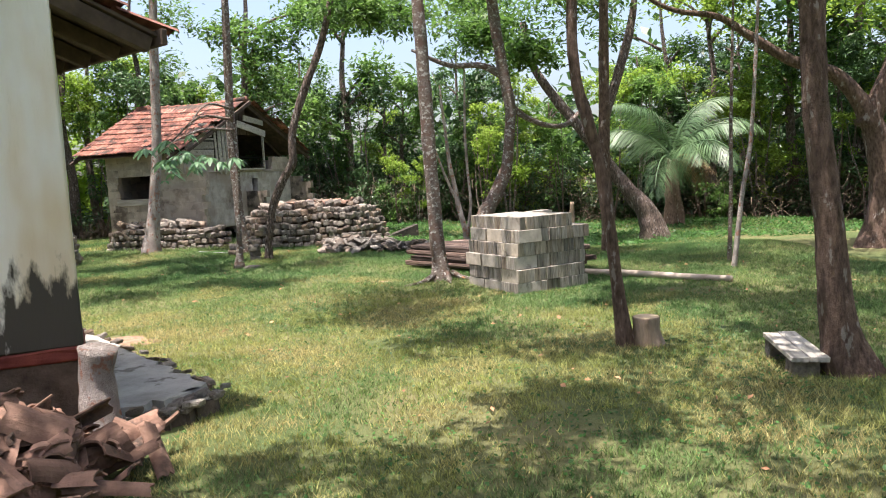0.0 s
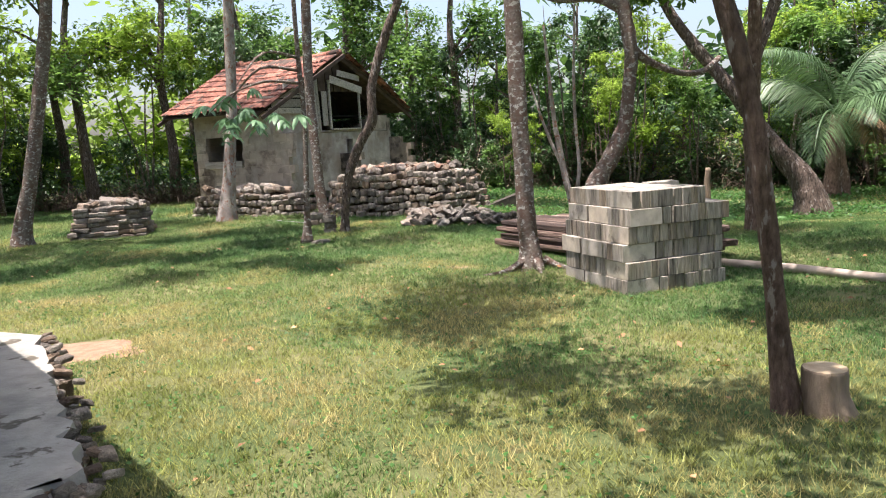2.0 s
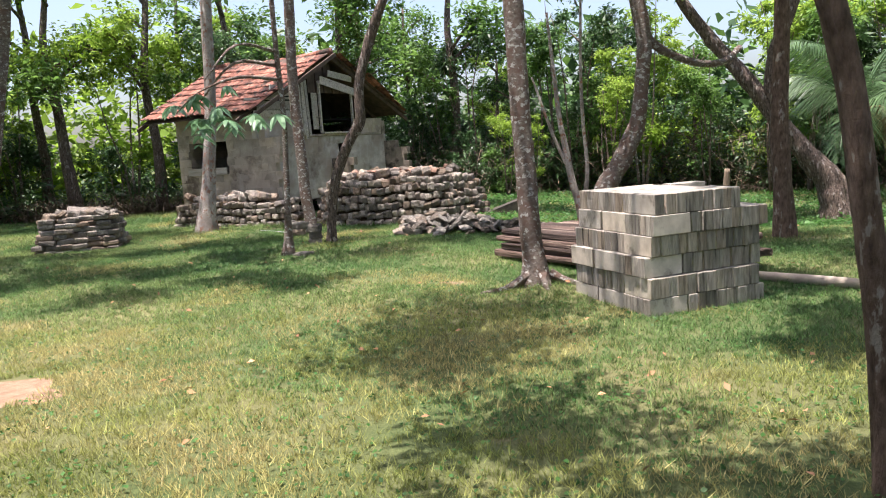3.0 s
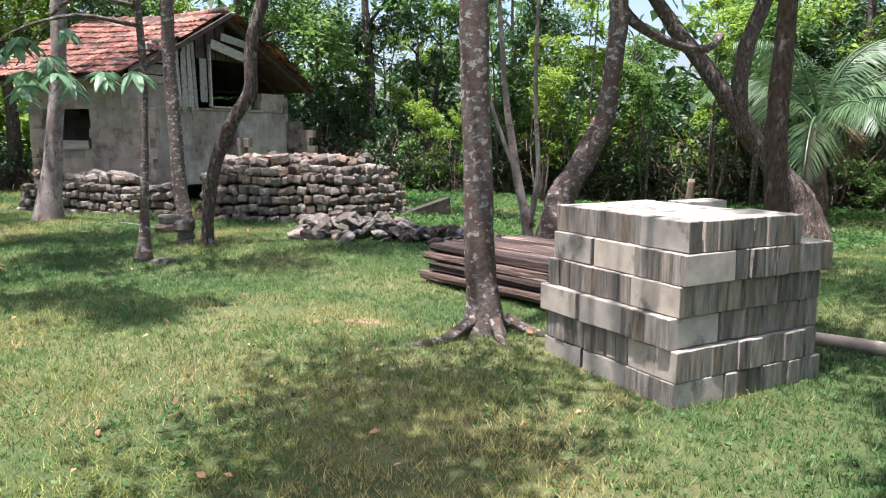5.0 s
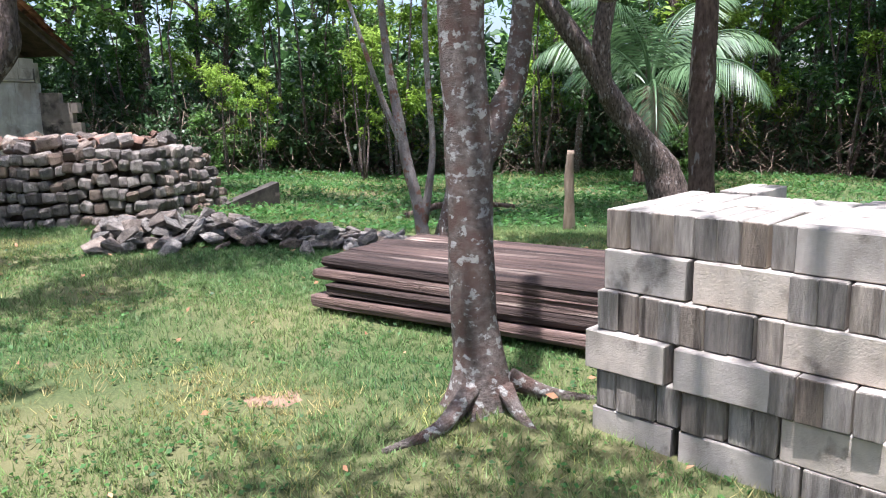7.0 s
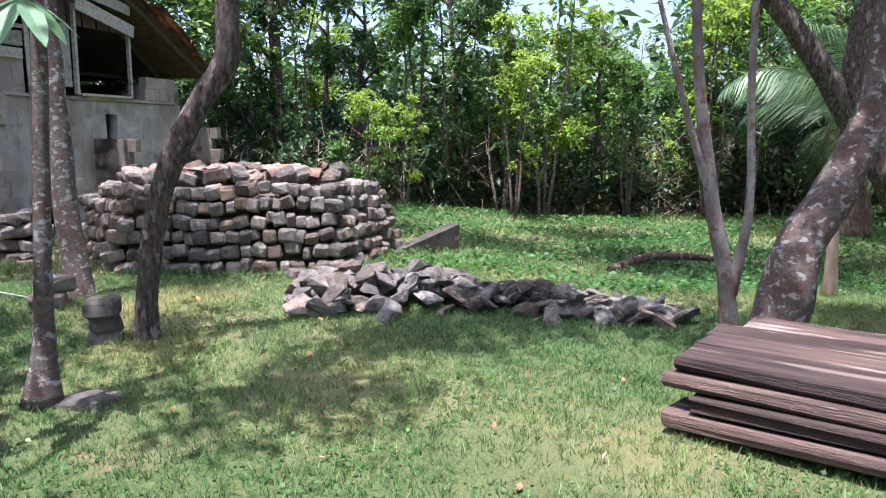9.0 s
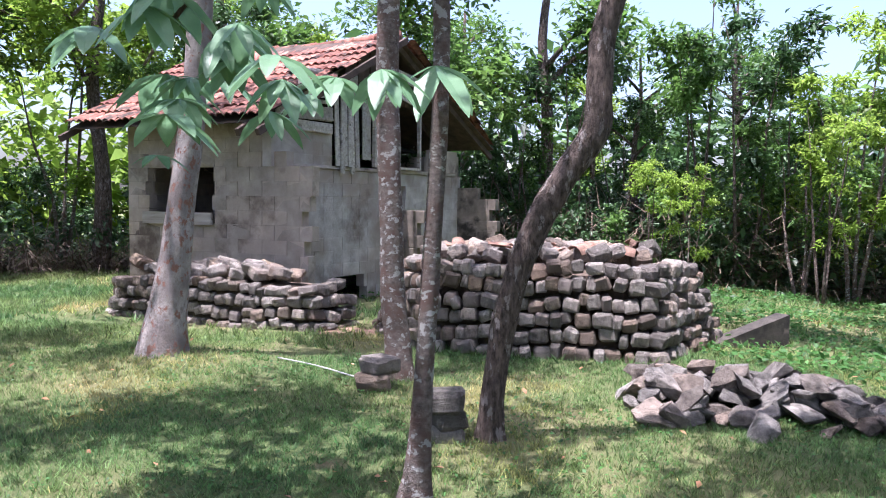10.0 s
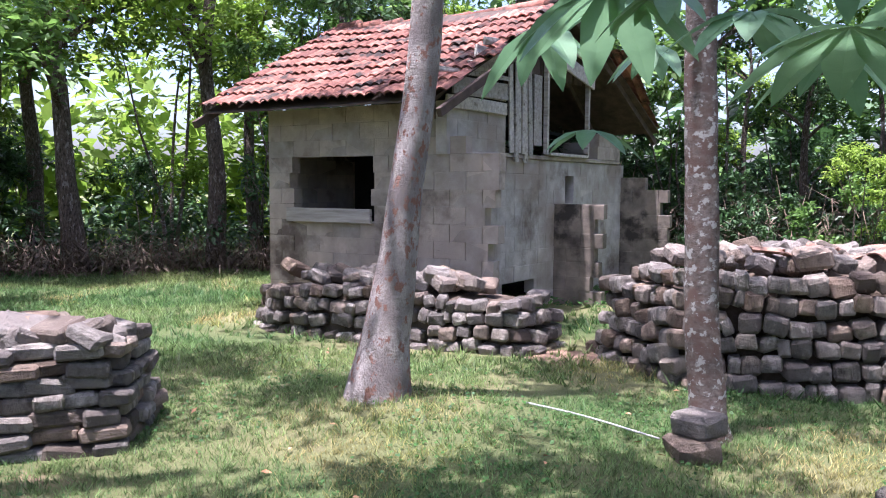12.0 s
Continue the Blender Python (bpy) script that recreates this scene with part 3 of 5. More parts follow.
# ---- woods round the lawn ----
def wood_tree_meshes():
    """Tall trees, seen from trunk to crown: (trunk mesh, crown mesh)."""
    out = []
    for k in range(4):
        rng = np.random.default_rng(100 + k)
        rnd = random.Random(100 + k)
        H = rnd.uniform(8, 11)
        V, F = [], []
        x = y = 0.0
        pts = [(0, 0, -0.3, 0.24)]
        for i in range(1, 6):
            x, y = x + rnd.uniform(-0.3, 0.3), y + rnd.uniform(-0.3, 0.3)
            pts.append((x, y, H * i / 5, 0.2 * (1 - i / 6.5)))
        tube(V, F, pts, 8, 0.05, 3, k)
        blobs = []
        for i in range(9):
            z = rnd.uniform(0.38, 1.0) * H
            a, r = rnd.uniform(0, 6.28), rnd.uniform(0.8, 2.2)
            j = min(4, int(z / H * 5))
            ox, oy = pts[j][0], pts[j][1]
            tube(V, F, [(ox, oy, z - 0.9, 0.07), (ox + math.cos(a) * r * 0.5, oy + math.sin(a) * r * 0.5, z - 0.3, 0.05), (ox + math.cos(a) * r, oy + math.sin(a) * r, z, 0.02)], 5, 0.04, 2, i)
            blobs.append((ox + math.cos(a) * r, oy + math.sin(a) * r, z, rnd.uniform(0.8, 1.5), rnd.uniform(0.5, 1.0)))
        me_t = mesh_of("wood_trunk", V, F, M_BARK_DARK, True)
        leaves = leaf_quads(cloud(rng, blobs, 4300, 0.2), 0.2, rng, 0.5, 0.45, 0.2)
        out.append((me_t, leaves))
    return out


def bush_leaves(k, n=1900):
    rng = np.random.default_rng(200 + k)
    rnd = random.Random(200 + k)
    blobs = [(rnd.uniform(-1.2, 1.2), rnd.uniform(-0.8, 0.8), rnd.uniform(0.3, 2.6), rnd.uniform(0.3, 0.7), rnd.uniform(0.3, 0.6)) for _ in range(10)]
    return leaf_quads(cloud(rng, blobs, n, 0.2), 0.15, rng, 0.6, 0.42, 0.2)


def stems(k, n, height, spread, r):
    """Thin stems that rise from one foot."""
    rnd = random.Random(400 + k)
    V, F, tops = [], [], []
    for i in range(n):
        a, q = rnd.uniform(0, 6.28), rnd.uniform(0.3, 1.0) * spread
        H = height * rnd.uniform(0.7, 1.0)
        pts = [(0.06 * math.cos(a), 0.06 * math.sin(a), -0.15, r)]
        for s in (0.3, 0.6, 0.85, 1.0):
            pts.append((math.cos(a) * q * s + rnd.uniform(-0.12, 0.12), math.sin(a) * q * s + rnd.uniform(-0.12, 0.12), H * s, r * (1 - 0.85 * s)))
        tube(V, F, pts, 5, 0.03, 2, i)
        tops.append(pts)
    return mesh_of("stem", V, F, M_BARK_DARK if k % 2 else M_BARK_GREY, True), tops


def sapling_leaves(k, tops, n=2300):
    rng = np.random.default_rng(500 + k)
    rnd = random.Random(500 + k)
    blobs = []
    for pts in tops:
        for _ in range(7):
            p, q = pts[rnd.randrange(1, 4)], pts[4]
            t = rnd.random()
            blobs.append((p[0] + (q[0] - p[0]) * t + rnd.uniform(-0.5, 0.5), p[1] + (q[1] - p[1]) * t + rnd.uniform(-0.5, 0.5), max(1.0, p[2] + (q[2] - p[2]) * t), rnd.uniform(0.25, 0.55), rnd.uniform(0.2, 0.4)))
    return leaf_quads(cloud(rng, blobs, n, 0.1), 0.15, rng, 0.5, 0.36, 0.35)


TALL = []
for mt, lv in wood_tree_meshes():
    TALL.append((mt, [polys("crown", lv, 4, m) for m in (M_LEAF, M_LEAF_DARK, M_LEAF_BRIGHT)]))
BUSH = [[polys("foliage", bush_leaves(k), 4, m) for m in (M_LEAF, M_LEAF_DARK, M_LEAF_BRIGHT)] for k in range(4)]
BSTEM = [stems(k, 4, 2.3, 0.9, 0.025)[0] for k in range(4)]
SAPL = []
for k in range(4):
    sm, tops = stems(10 + k, 3, 5.6, 1.1, 0.045)
    lv = sapling_leaves(k, tops)
    SAPL.append((sm, [polys("foliage", lv, 4, m) for m in (M_LEAF, M_LEAF_DARK, M_LEAF_BRIGHT)]))


def wood_tree(x, y, kind, tint, s, rz):
    t = thing("tree", x, y, gz(x, y), ("tall leafy tree at the wood's edge", "tall dark-leaved tree in the wood", "tall tree, sunlight put into its yellow-green leaves")[tint], "tree", "trees of the wood", rz)
    mt, cr = TALL[kind]
    put("trunk", mt, t, Matrix.Scale(s, 4))
    put("crown", cr[tint], t, Matrix.Scale(s, 4))


def bush(x, y, kind, tint, s, rz, z=0.0):
    t = thing("bush", x, y, gz(x, y) + z, ("dense mid-green bush at the wood's edge", "dense dark green bush at the wood's edge", "loose bush with fresh yellow-green leaves")[tint], "bush", "bushes at the wood's edge", rz)
    put("foliage", BUSH[kind][tint], t, Matrix.Scale(s, 4))
    put("stem", BSTEM[kind], t, Matrix.Scale(s, 4))


def slim_tree(x, y, kind, tint, s, rz):
    t = thing("sapling", x, y, gz(x, y), ("slender many-stemmed sapling at the wood's edge", "slender dark-leaved sapling at the wood's edge", "slender sapling, sunlight put into its yellow-green leaves")[tint], "sapling", "saplings at the wood's edge", rz)
    put("stem", SAPL[kind][0], t, Matrix.Scale(s, 4))
    put("foliage", SAPL[kind][1][tint], t, Matrix.Scale(s, 4))


def edge(a):
    """The wood's edge, round the lawn: the distance from (0, 10) at the bearing a (degrees from +y, clockwise)."""
    tab = [(-180, 14), (-120, 14), (-90, 13), (-60, 15.5), (-45, 17), (-30, 16.5), (-15, 15.5), (0, 14.8), (15, 15), (30, 15.5), (45, 15), (60, 14), (90, 12), (120, 13), (180, 14)]
    for (p, q), (r, s) in zip(tab, tab[1:]):
        if p <= a <= r:
            return q + (s - q) * (a - p) / (r - p)
    return 14


rw = random.Random(5)
a = -176.0
while a < 176:
    front = -85 < a < 85
    r = edge(a)
    for row in range(3 if front else 1):
        b = a + rw.uniform(-2, 2)
        d = r + row * 1.7 + rw.uniform(-0.5, 0.6) + 0.6
        x, y = math.sin(radians(b)) * d, 10 + math.cos(radians(b)) * d
        tint = rw.choice((0, 0, 1, 1, 2) if row == 0 else (0, 1, 1))
        # sector beside the house: sunlight put into the yellow-green tint
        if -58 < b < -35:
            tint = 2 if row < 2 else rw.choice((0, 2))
            x, y = x * 1.2, 10 + (y - 10) * 1.2
            if rw.random() < 0.3:
                continue
        if 2 < b < 40:
            tint = rw.choice((0, 0, 1, 2, 2))
        if front and row < 2 and rw.random() < 0.62:
            slim_tree(x, y, rw.randrange(4), tint, rw.uniform(0.7, 1.15), rw.uniform(0, 360))
            if row == 0:
                continue
        # back rows lean to the dark tint: the wood's shade as colour
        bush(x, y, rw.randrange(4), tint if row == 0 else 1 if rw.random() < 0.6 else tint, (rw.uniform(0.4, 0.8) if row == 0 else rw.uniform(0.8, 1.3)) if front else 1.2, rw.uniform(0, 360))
    a += 4.6 if front else 9
a = -176.0
while a < 176:
    front = -85 < a < 85
    for row in range(2 if front else 1):
        b = a + rw.uniform(-3, 3)
        d = edge(b if abs(b) < 180 else 170) + 2.5 + row * 3.2 + rw.uniform(-1, 1)
        x, y = math.sin(radians(b)) * d, 10 + math.cos(radians(b)) * d
        if -14 < b < 22 and rw.random() < 0.3:
            continue
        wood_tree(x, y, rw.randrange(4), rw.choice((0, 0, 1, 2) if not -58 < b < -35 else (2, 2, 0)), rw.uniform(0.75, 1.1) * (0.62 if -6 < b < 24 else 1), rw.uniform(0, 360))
    a += 8.5 if front else 16


slim_tree(-1.35, 24.3, 1, 2, 0.45, 40)
slim_tree(-0.7, 24.6, 2, 2, 0.4, 90)
slim_tree(1.4, 24.2, 3, 2, 0.7, 10)

# the wood behind, closed; its deep shade put into dark leaf colour
rngw = np.random.default_rng(51)
n = 60000
bear = rngw.uniform(-180, 180, n)
bear = np.where(rngw.uniform(0, 1, n) < 0.6, rngw.uniform(-80, 80, n), bear)
rad = np.array([edge(b) for b in bear]) + rngw.uniform(7.5, 11.5, n)
hgt = (np.abs(rngw.normal(0, 1, n)) * 2.6 + 0.1 * np.sin(bear * 0.9) * 6) * np.where((bear > -14) & (bear < 22), 0.8, 1)
C = np.stack([np.sin(np.radians(bear)) * rad, 10 + np.cos(np.radians(bear)) * rad, np.clip(hgt, 0.05, 9) - 0.3], 1)
# lit: bearings where sunlight is put into paler leaves
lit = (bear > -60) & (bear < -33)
put("far_woods", polys("far_woods", leaf_quads(C[lit & (rngw.uniform(0, 1, n) < 0.7)], 0.5, rngw, 0.5, 0.5, 0.2), 4, M_LEAF_BRIGHT), label="yellow-green thicket behind the house, sunlight put into its colour", category="woods", kind="stuff")
C = C[~lit]
put("far_woods", polys("far_woods", leaf_quads(C[::3], 0.5, rngw, 0.5, 0.5, 0.2), 4, M_LEAF), label="mid-green foliage of the wood behind the lawn", category="woods", kind="stuff")
put("far_woods", polys("far_woods", leaf_quads(C[1::2], 0.62, rngw, 0.5, 0.5, 0.2), 4, M_LEAF_DARK), label="dense wood behind the lawn, shade put into its dark green", category="woods", kind="stuff")


# undergrowth, its shade put into dark leaf colour, and dead twigs between the trunks
rngw = np.random.default_rng(52)
n = 60000
bear = rngw.uniform(-85, 85, n)
rad = np.array([edge(b) for b in bear]) * np.where((bear > -58) & (bear < -35), 1.2, 1) + 1.0 + rngw.uniform(0, 1, n) ** 1.5 * 5.5
hgt = rngw.uniform(0, 1, n) ** 1.6 * (0.8 + 0.7 * np.sin(bear * 0.7) ** 2)
C = np.stack([np.sin(np.radians(bear)) * rad, 10 + np.cos(np.radians(bear)) * rad, hgt - 0.2], 1)
put("undergrowth", polys("undergrowth", leaf_quads(C, 0.2, rngw, 0.5, 0.45, 0.2), 4, M_LEAF_DARK), label="leafy undergrowth between the trees, shade put into its dark green", category="undergrowth", kind="stuff")
n = 16000
bear = rngw.uniform(-30, 60, n)
rad = np.array([edge(b) for b in bear]) + 0.3 + rngw.uniform(0, 3, n)
C = np.stack([np.sin(np.radians(bear)) * rad, 10 + np.cos(np.radians(bear)) * rad, rngw.uniform(0, 1, n) ** 2 * 1.6 - 0.25], 1)
ta, te = rngw.uniform(0, 6.28, n), rngw.normal(0, 0.5, n)
td = np.stack([np.cos(ta) * np.cos(te), np.sin(ta) * np.cos(te), np.sin(te)], 1) * rngw.uniform(0.2, 1.1, n)[:, None]
ts = np.stack([-np.sin(ta), np.cos(ta), np.zeros(n)], 1) * 0.01
put("dead_twigs", polys("dead_twigs", np.stack([C - ts, C + ts, C + td], 1), 3, M_TWIG), label="tangled dry brown twigs at the wood's foot", category="twigs", kind="stuff")

# ---- stack of cement blocks ----
BLK = [boxmesh("concrete_block", 0.388, 0.096, 0.173, M_BLOCK, 0.005, 0.003, s, 0) for s in range(5)]
for me in BLK:
    me.materials.append(M_BLOCKEND)
    me.materials.append(M_BLOCKTOP)
    for p in me.polygons:
        p.material_index = 1 if abs(p.normal.x) > 0.6 else 2 if p.normal.z > 0.6 else 0
BLKX, BLKY, BLKA = 0.98, 10.04, 31.0
stack = thing("block_stack", BLKX, BLKY, -0.2, "stack of weathered grey cement blocks on the lawn", "stack of blocks", rz=BLKA)
rb = random.Random(3)
SHIFT = ((0.0, 0.0), (0.0, 0.0), (-0.013, 0.037), (0.03, 0.024), (0.056, 0.0), (0.09, 0.01))
def lay(u, v, c, along_u, top):
    """A block in the stack: its centre u, v, its course c."""
    m = pose(u + rb.uniform(-0.01, 0.01) + SHIFT[c][0], v + rb.uniform(-0.01, 0.01) + SHIFT[c][1], c * 0.1775, 0, 0, (0 if along_u else 90) + rb.uniform(-1.3, 1.3))
    put("concrete_block", BLK[rb.randrange(5)], stack, m)
for c in range(6):
    top = c == 5
    W = 0.9 if top else 1.22       # extent along u
    nu = 9 if top else 12
    if c % 2:
        for i in range(nu):
            lay(0.05 + i * 0.1, 0.197, c, False, top)
        for j in range(8):
            for i in range(2 if top else 3):
                lay(0.197 + i * 0.405, 0.44 + j * 0.1, c, True, top)
    else:
        for j in range(4):
            lay(0.197, 0.05 + j * 0.1, c, True, top)
        for i in range(8):
            lay(0.45 + i * 0.106, 0.197, c, False, top)
        for i in range(12):
            for j in range(2):
                lay(0.05 + i * 0.104, 0.59 + j * 0.395 + (0.02 if j else 0), c, False, top)


for u, v in ((1.08, 0.95), (1.09, 1.05)):
    lay(u, v, 5, True, True)

# ---- stone piles ----
STONES = [stone("stone", 0.2, 0.2, 0.127, M_STONE, s, jag=0.09) for s in range(14)]
FLATS = [stone("stone", 0.292, 0.2, 0.093, M_STONE, 20 + s, jag=0.05) for s in range(8)]


def pile(name, label, line, height, meshes, w, h, batter=0.04, seed=0, tops=60, back=None, core_in=0.16, sag=0.0, loose=1.0):
    """A dry-stacked heap: courses along the line of its visible faces, loose stones on top, a rough core behind."""
    x0, y0 = line[0]
    cx, cy = sum(p[0] for p in line) / len(line), sum(p[1] for p in line) / len(line)
    z0 = gz(cx, cy) - 0.03
    t = thing(name, cx, cy, z0, label, "pile of stones")
    rnd = random.Random(seed)
    bx, by = back or (cx, cy + 1)
    segs = [(Vector(a), Vector(b)) for a, b in zip(line, line[1:])]
    total = sum((b - a).length for a, b in segs)
    for c in range(int(height / h)):
        s = rnd.uniform(0, w * 0.6)
        while s < total:
            ww = w * rnd.uniform(0.6, 1.2)
            d, k = s + ww / 2, 0
            while k < len(segs) - 1 and d > (segs[k][1] - segs[k][0]).length:
                d -= (segs[k][1] - segs[k][0]).length
                k += 1
            A, B = segs[k]
            e = (B - A).normalized()
            p = A + e * min(d, (B - A).length)
            inward = Vector((bx - p.x, by - p.y)).normalized()
            p = p + inward * (batter * c + 0.09 + rnd.uniform(-0.045, 0.035))
            end = min(s, total - s)
            if c * h < height - sag * max(0, 1 - end / 0.8) - rnd.uniform(0, 0.05):
                put("stone", meshes[rnd.randrange(len(meshes))], t, Matrix.LocRotScale((p.x - cx, p.y - cy, c * h + loose * (rnd.uniform(-0.016, 0.016) + 0.08 * noise.noise(Vector((s * 1.1, c * 0.2, seed))) + 0.04 * noise.noise(Vector((s * 5, c * 0.9, seed + 4))))), Euler((radians(rnd.uniform(-9, 9) * loose), radians(rnd.gauss(0, 8.5) * loose), math.atan2(e.y, e.x) + radians(rnd.uniform(-14, 14) * loose))), ((ww - 0.02) / 0.2 if w < 0.25 else (ww - 0.008) / 0.292, 1, h / 0.132 * rnd.uniform(0.78, 0.99) if w < 0.25 else h / 0.098)))
            s += ww * 1.0
    # core: the hull of the inner outline
    bm = bmesh.new()
    outline = [Vector(p) for p in line]
    ins = []
    for p in outline:
        inward = Vector((bx - p.x, by - p.y)).normalized()
        ins.append((p + inward * core_in, p + inward * (core_in + batter * height / h + 0.05)))
    far = [(2 * Vector((bx, by)) - p) * 0.5 + p * 0.5 for p in outline]
    for lo, hi in ins:
        bm.verts.new((lo.x - cx, lo.y - cy, -0.05))
        bm.verts.new((hi.x - cx, hi.y - cy, height - 0.1 - sag * 0.5))
    bm.verts.new((bx - cx, by - cy, -0.05))
    bm.verts.new((bx - cx, by - cy, height - 0.08))
    bmesh.ops.convex_hull(bm, input=bm.verts[:])
    part("rubble_core", bm, M_EARTH, t)
    for _ in range(tops):
        k = rnd.randrange(len(segs))
        A, B = segs[k]
        p = A.lerp(B, rnd.random())
        q = p.lerp(Vector((bx, by)), rnd.uniform(0.18, 0.95) ** 0.8)
        put("stone", meshes[rnd.randrange(len(meshes))], t, Matrix.LocRotScale((q.x - cx, q.y - cy, height - 0.12 + rnd.uniform(-0.02, 0.06)), Euler([radians(rnd.uniform(-28, 28)), radians(rnd.uniform(-28, 28)), rnd.uniform(0, 6.28)]), (rnd.uniform(0.7, 1.25),) * 3))
    return t


pile("stone_pile", "large dry-stacked heap of rough grey granite blocks", [(-5.25, 19.5), (-4.55, 18.3), (-2.1, 18.05), (-1.35, 19.3)], 1.02, STONES, 0.172, 0.158, 0.042, 1, 90, (-3.2, 19.9), sag=0.25)
pile("stone_pile", "low tumbled heap of granite stones before the house wall", [(-9.0, 20.3), (-8.6, 19.7), (-7.2, 19.35), (-5.75, 19.1), (-5.45, 19.6)], 0.7, STONES, 0.185, 0.14, 0.03, 2, 60, (-7.2, 20.0), core_in=0.12, sag=0.2)
pile("stone_pile", "small neat stack of flat rough stones on the lawn", [(-9.05, 15.9), (-8.95, 15.35), (-7.82, 16.1), (-8.05, 16.8)], 0.74, FLATS, 0.29, 0.094, 0.012, 3, 26, (-8.5, 16.3), loose=0.4)


# ---- heap of broken rubble ----
SHARP = [stone("stone", 0.4, 0.3, 0.2, M_RUBBLE, 40 + s, True) for s in range(8)]
rub = thing("rubble_heap", -1.3, 16.2, gz(-1.3, 16.2), "spread heap of broken grey rubble stones on the grass", "pile of rubble")
rr = random.Random(8)
for i in range(250):
    t = rr.random()
    x, y = -2.5 + 2.9 * t, 16.5 - 0.6 * t + 0.5 * math.sin(3.1 * t) * 0.6
    wd = 0.5 * (1 - 0.55 * t)
    dx, dy = rr.gauss(0, 0.16), rr.gauss(0, wd * 0.55)
    hh = max(0, 0.3 * (1 - 0.6 * t) * (1 - (abs(dy) / (wd * 1.25)) ** 1.5)) * rr.uniform(0.1, 1)
    s = rr.uniform(0.45, 1.0)
    put("stone", SHARP[rr.randrange(8)], rub, Matrix.LocRotScale((x + dx + 1.3, y + dy - 16.2, hh - 0.03 + gz(x + dx, y + dy) - gz(-1.3, 16.2)), Euler([rr.uniform(-0.7, 0.7), rr.uniform(-0.7, 0.7), rr.uniform(0, 6.3)]), (s, s, s * rr.uniform(0.6, 1))))

# low cement wall with a sloping top beside the pile
bm = bmesh.new()
for x, y, z in ((-1.5, 19.0, -0.45), (-0.6, 19.4, -0.45), (-0.6, 19.4, 0.24), (-1.5, 19.0, -0.06)):
    for k in (0, 1):
        bm.verts.new((x - k * 0.1, y + k * 0.14, z))
bmesh.ops.convex_hull(bm, input=bm.verts[:])
lw = thing("low_wall", 0, 0, 0, "low blackened cement wall with a sloping top", "wall")
part("wall_body", bm, M_BLACKCEMENT, lw)

# ---- stack of planks ----
PA = math.degrees(math.atan2(-1.4, 1.31))
planks = thing("plank_stack", -0.6, 13.45, gz(-0.3, 13.3), "stack of dark weathered wooden planks on the lawn", "stack of planks", rz=PA)
rp = random.Random(12)
PM = [boxmesh("plank", 3.0, 0.28, 0.075, M_PLANK, 0.008, 0.009, s, 1) for s in range(4)]
for c in range(4):
    v = rp.uniform(-0.03, 0.04) - (0.06 if c < 2 else 0) + 0.02 * c
    while v < 1.15:
        sc = rp.uniform(0.8, 1.25)
        put("plank", PM[rp.randrange(4)], planks, Matrix.LocRotScale((1.5 + rp.uniform(-0.12, 0.12), v + 0.14 * sc, 0.05 + c * 0.084 + rp.uniform(0, 0.012)), Euler((radians(rp.uniform(-1, 1)), 0, radians(rp.uniform(-1.5, 1.5)))), (1, sc, 1)))
        v += 0.285 * sc + rp.uniform(0.006, 0.035)

# ---- house ----
HX, HY, HA = -6.3, 20.2, math.degrees(math.atan2(-0.309, 0.951))   # local x runs along the window wall to the gable corner, y back along the gable
house = thing("house", HX, HY, gz(HX, HY), "small derelict cement-block house with a sagging red tiled roof", "house", rz=HA)
hz = gz(HX, HY)
WB = [boxmesh("concrete_block", 0.392, 0.15, 0.188, M_WALLBLOCK, 0.003, 0.003, 60 + s) for s in range(4)]
WBB = [boxmesh("concrete_block", 0.392, 0.15, 0.186, M_BLACKBLOCK, 0.005, 0.003, 60 + s) for s in range(4)]
WBP = [boxmesh("concrete_block", 0.392, 0.15, 0.186, M_PALEBLOCK, 0.005, 0.003, 60 + s) for s in range(4)]
rh = random.Random(21)


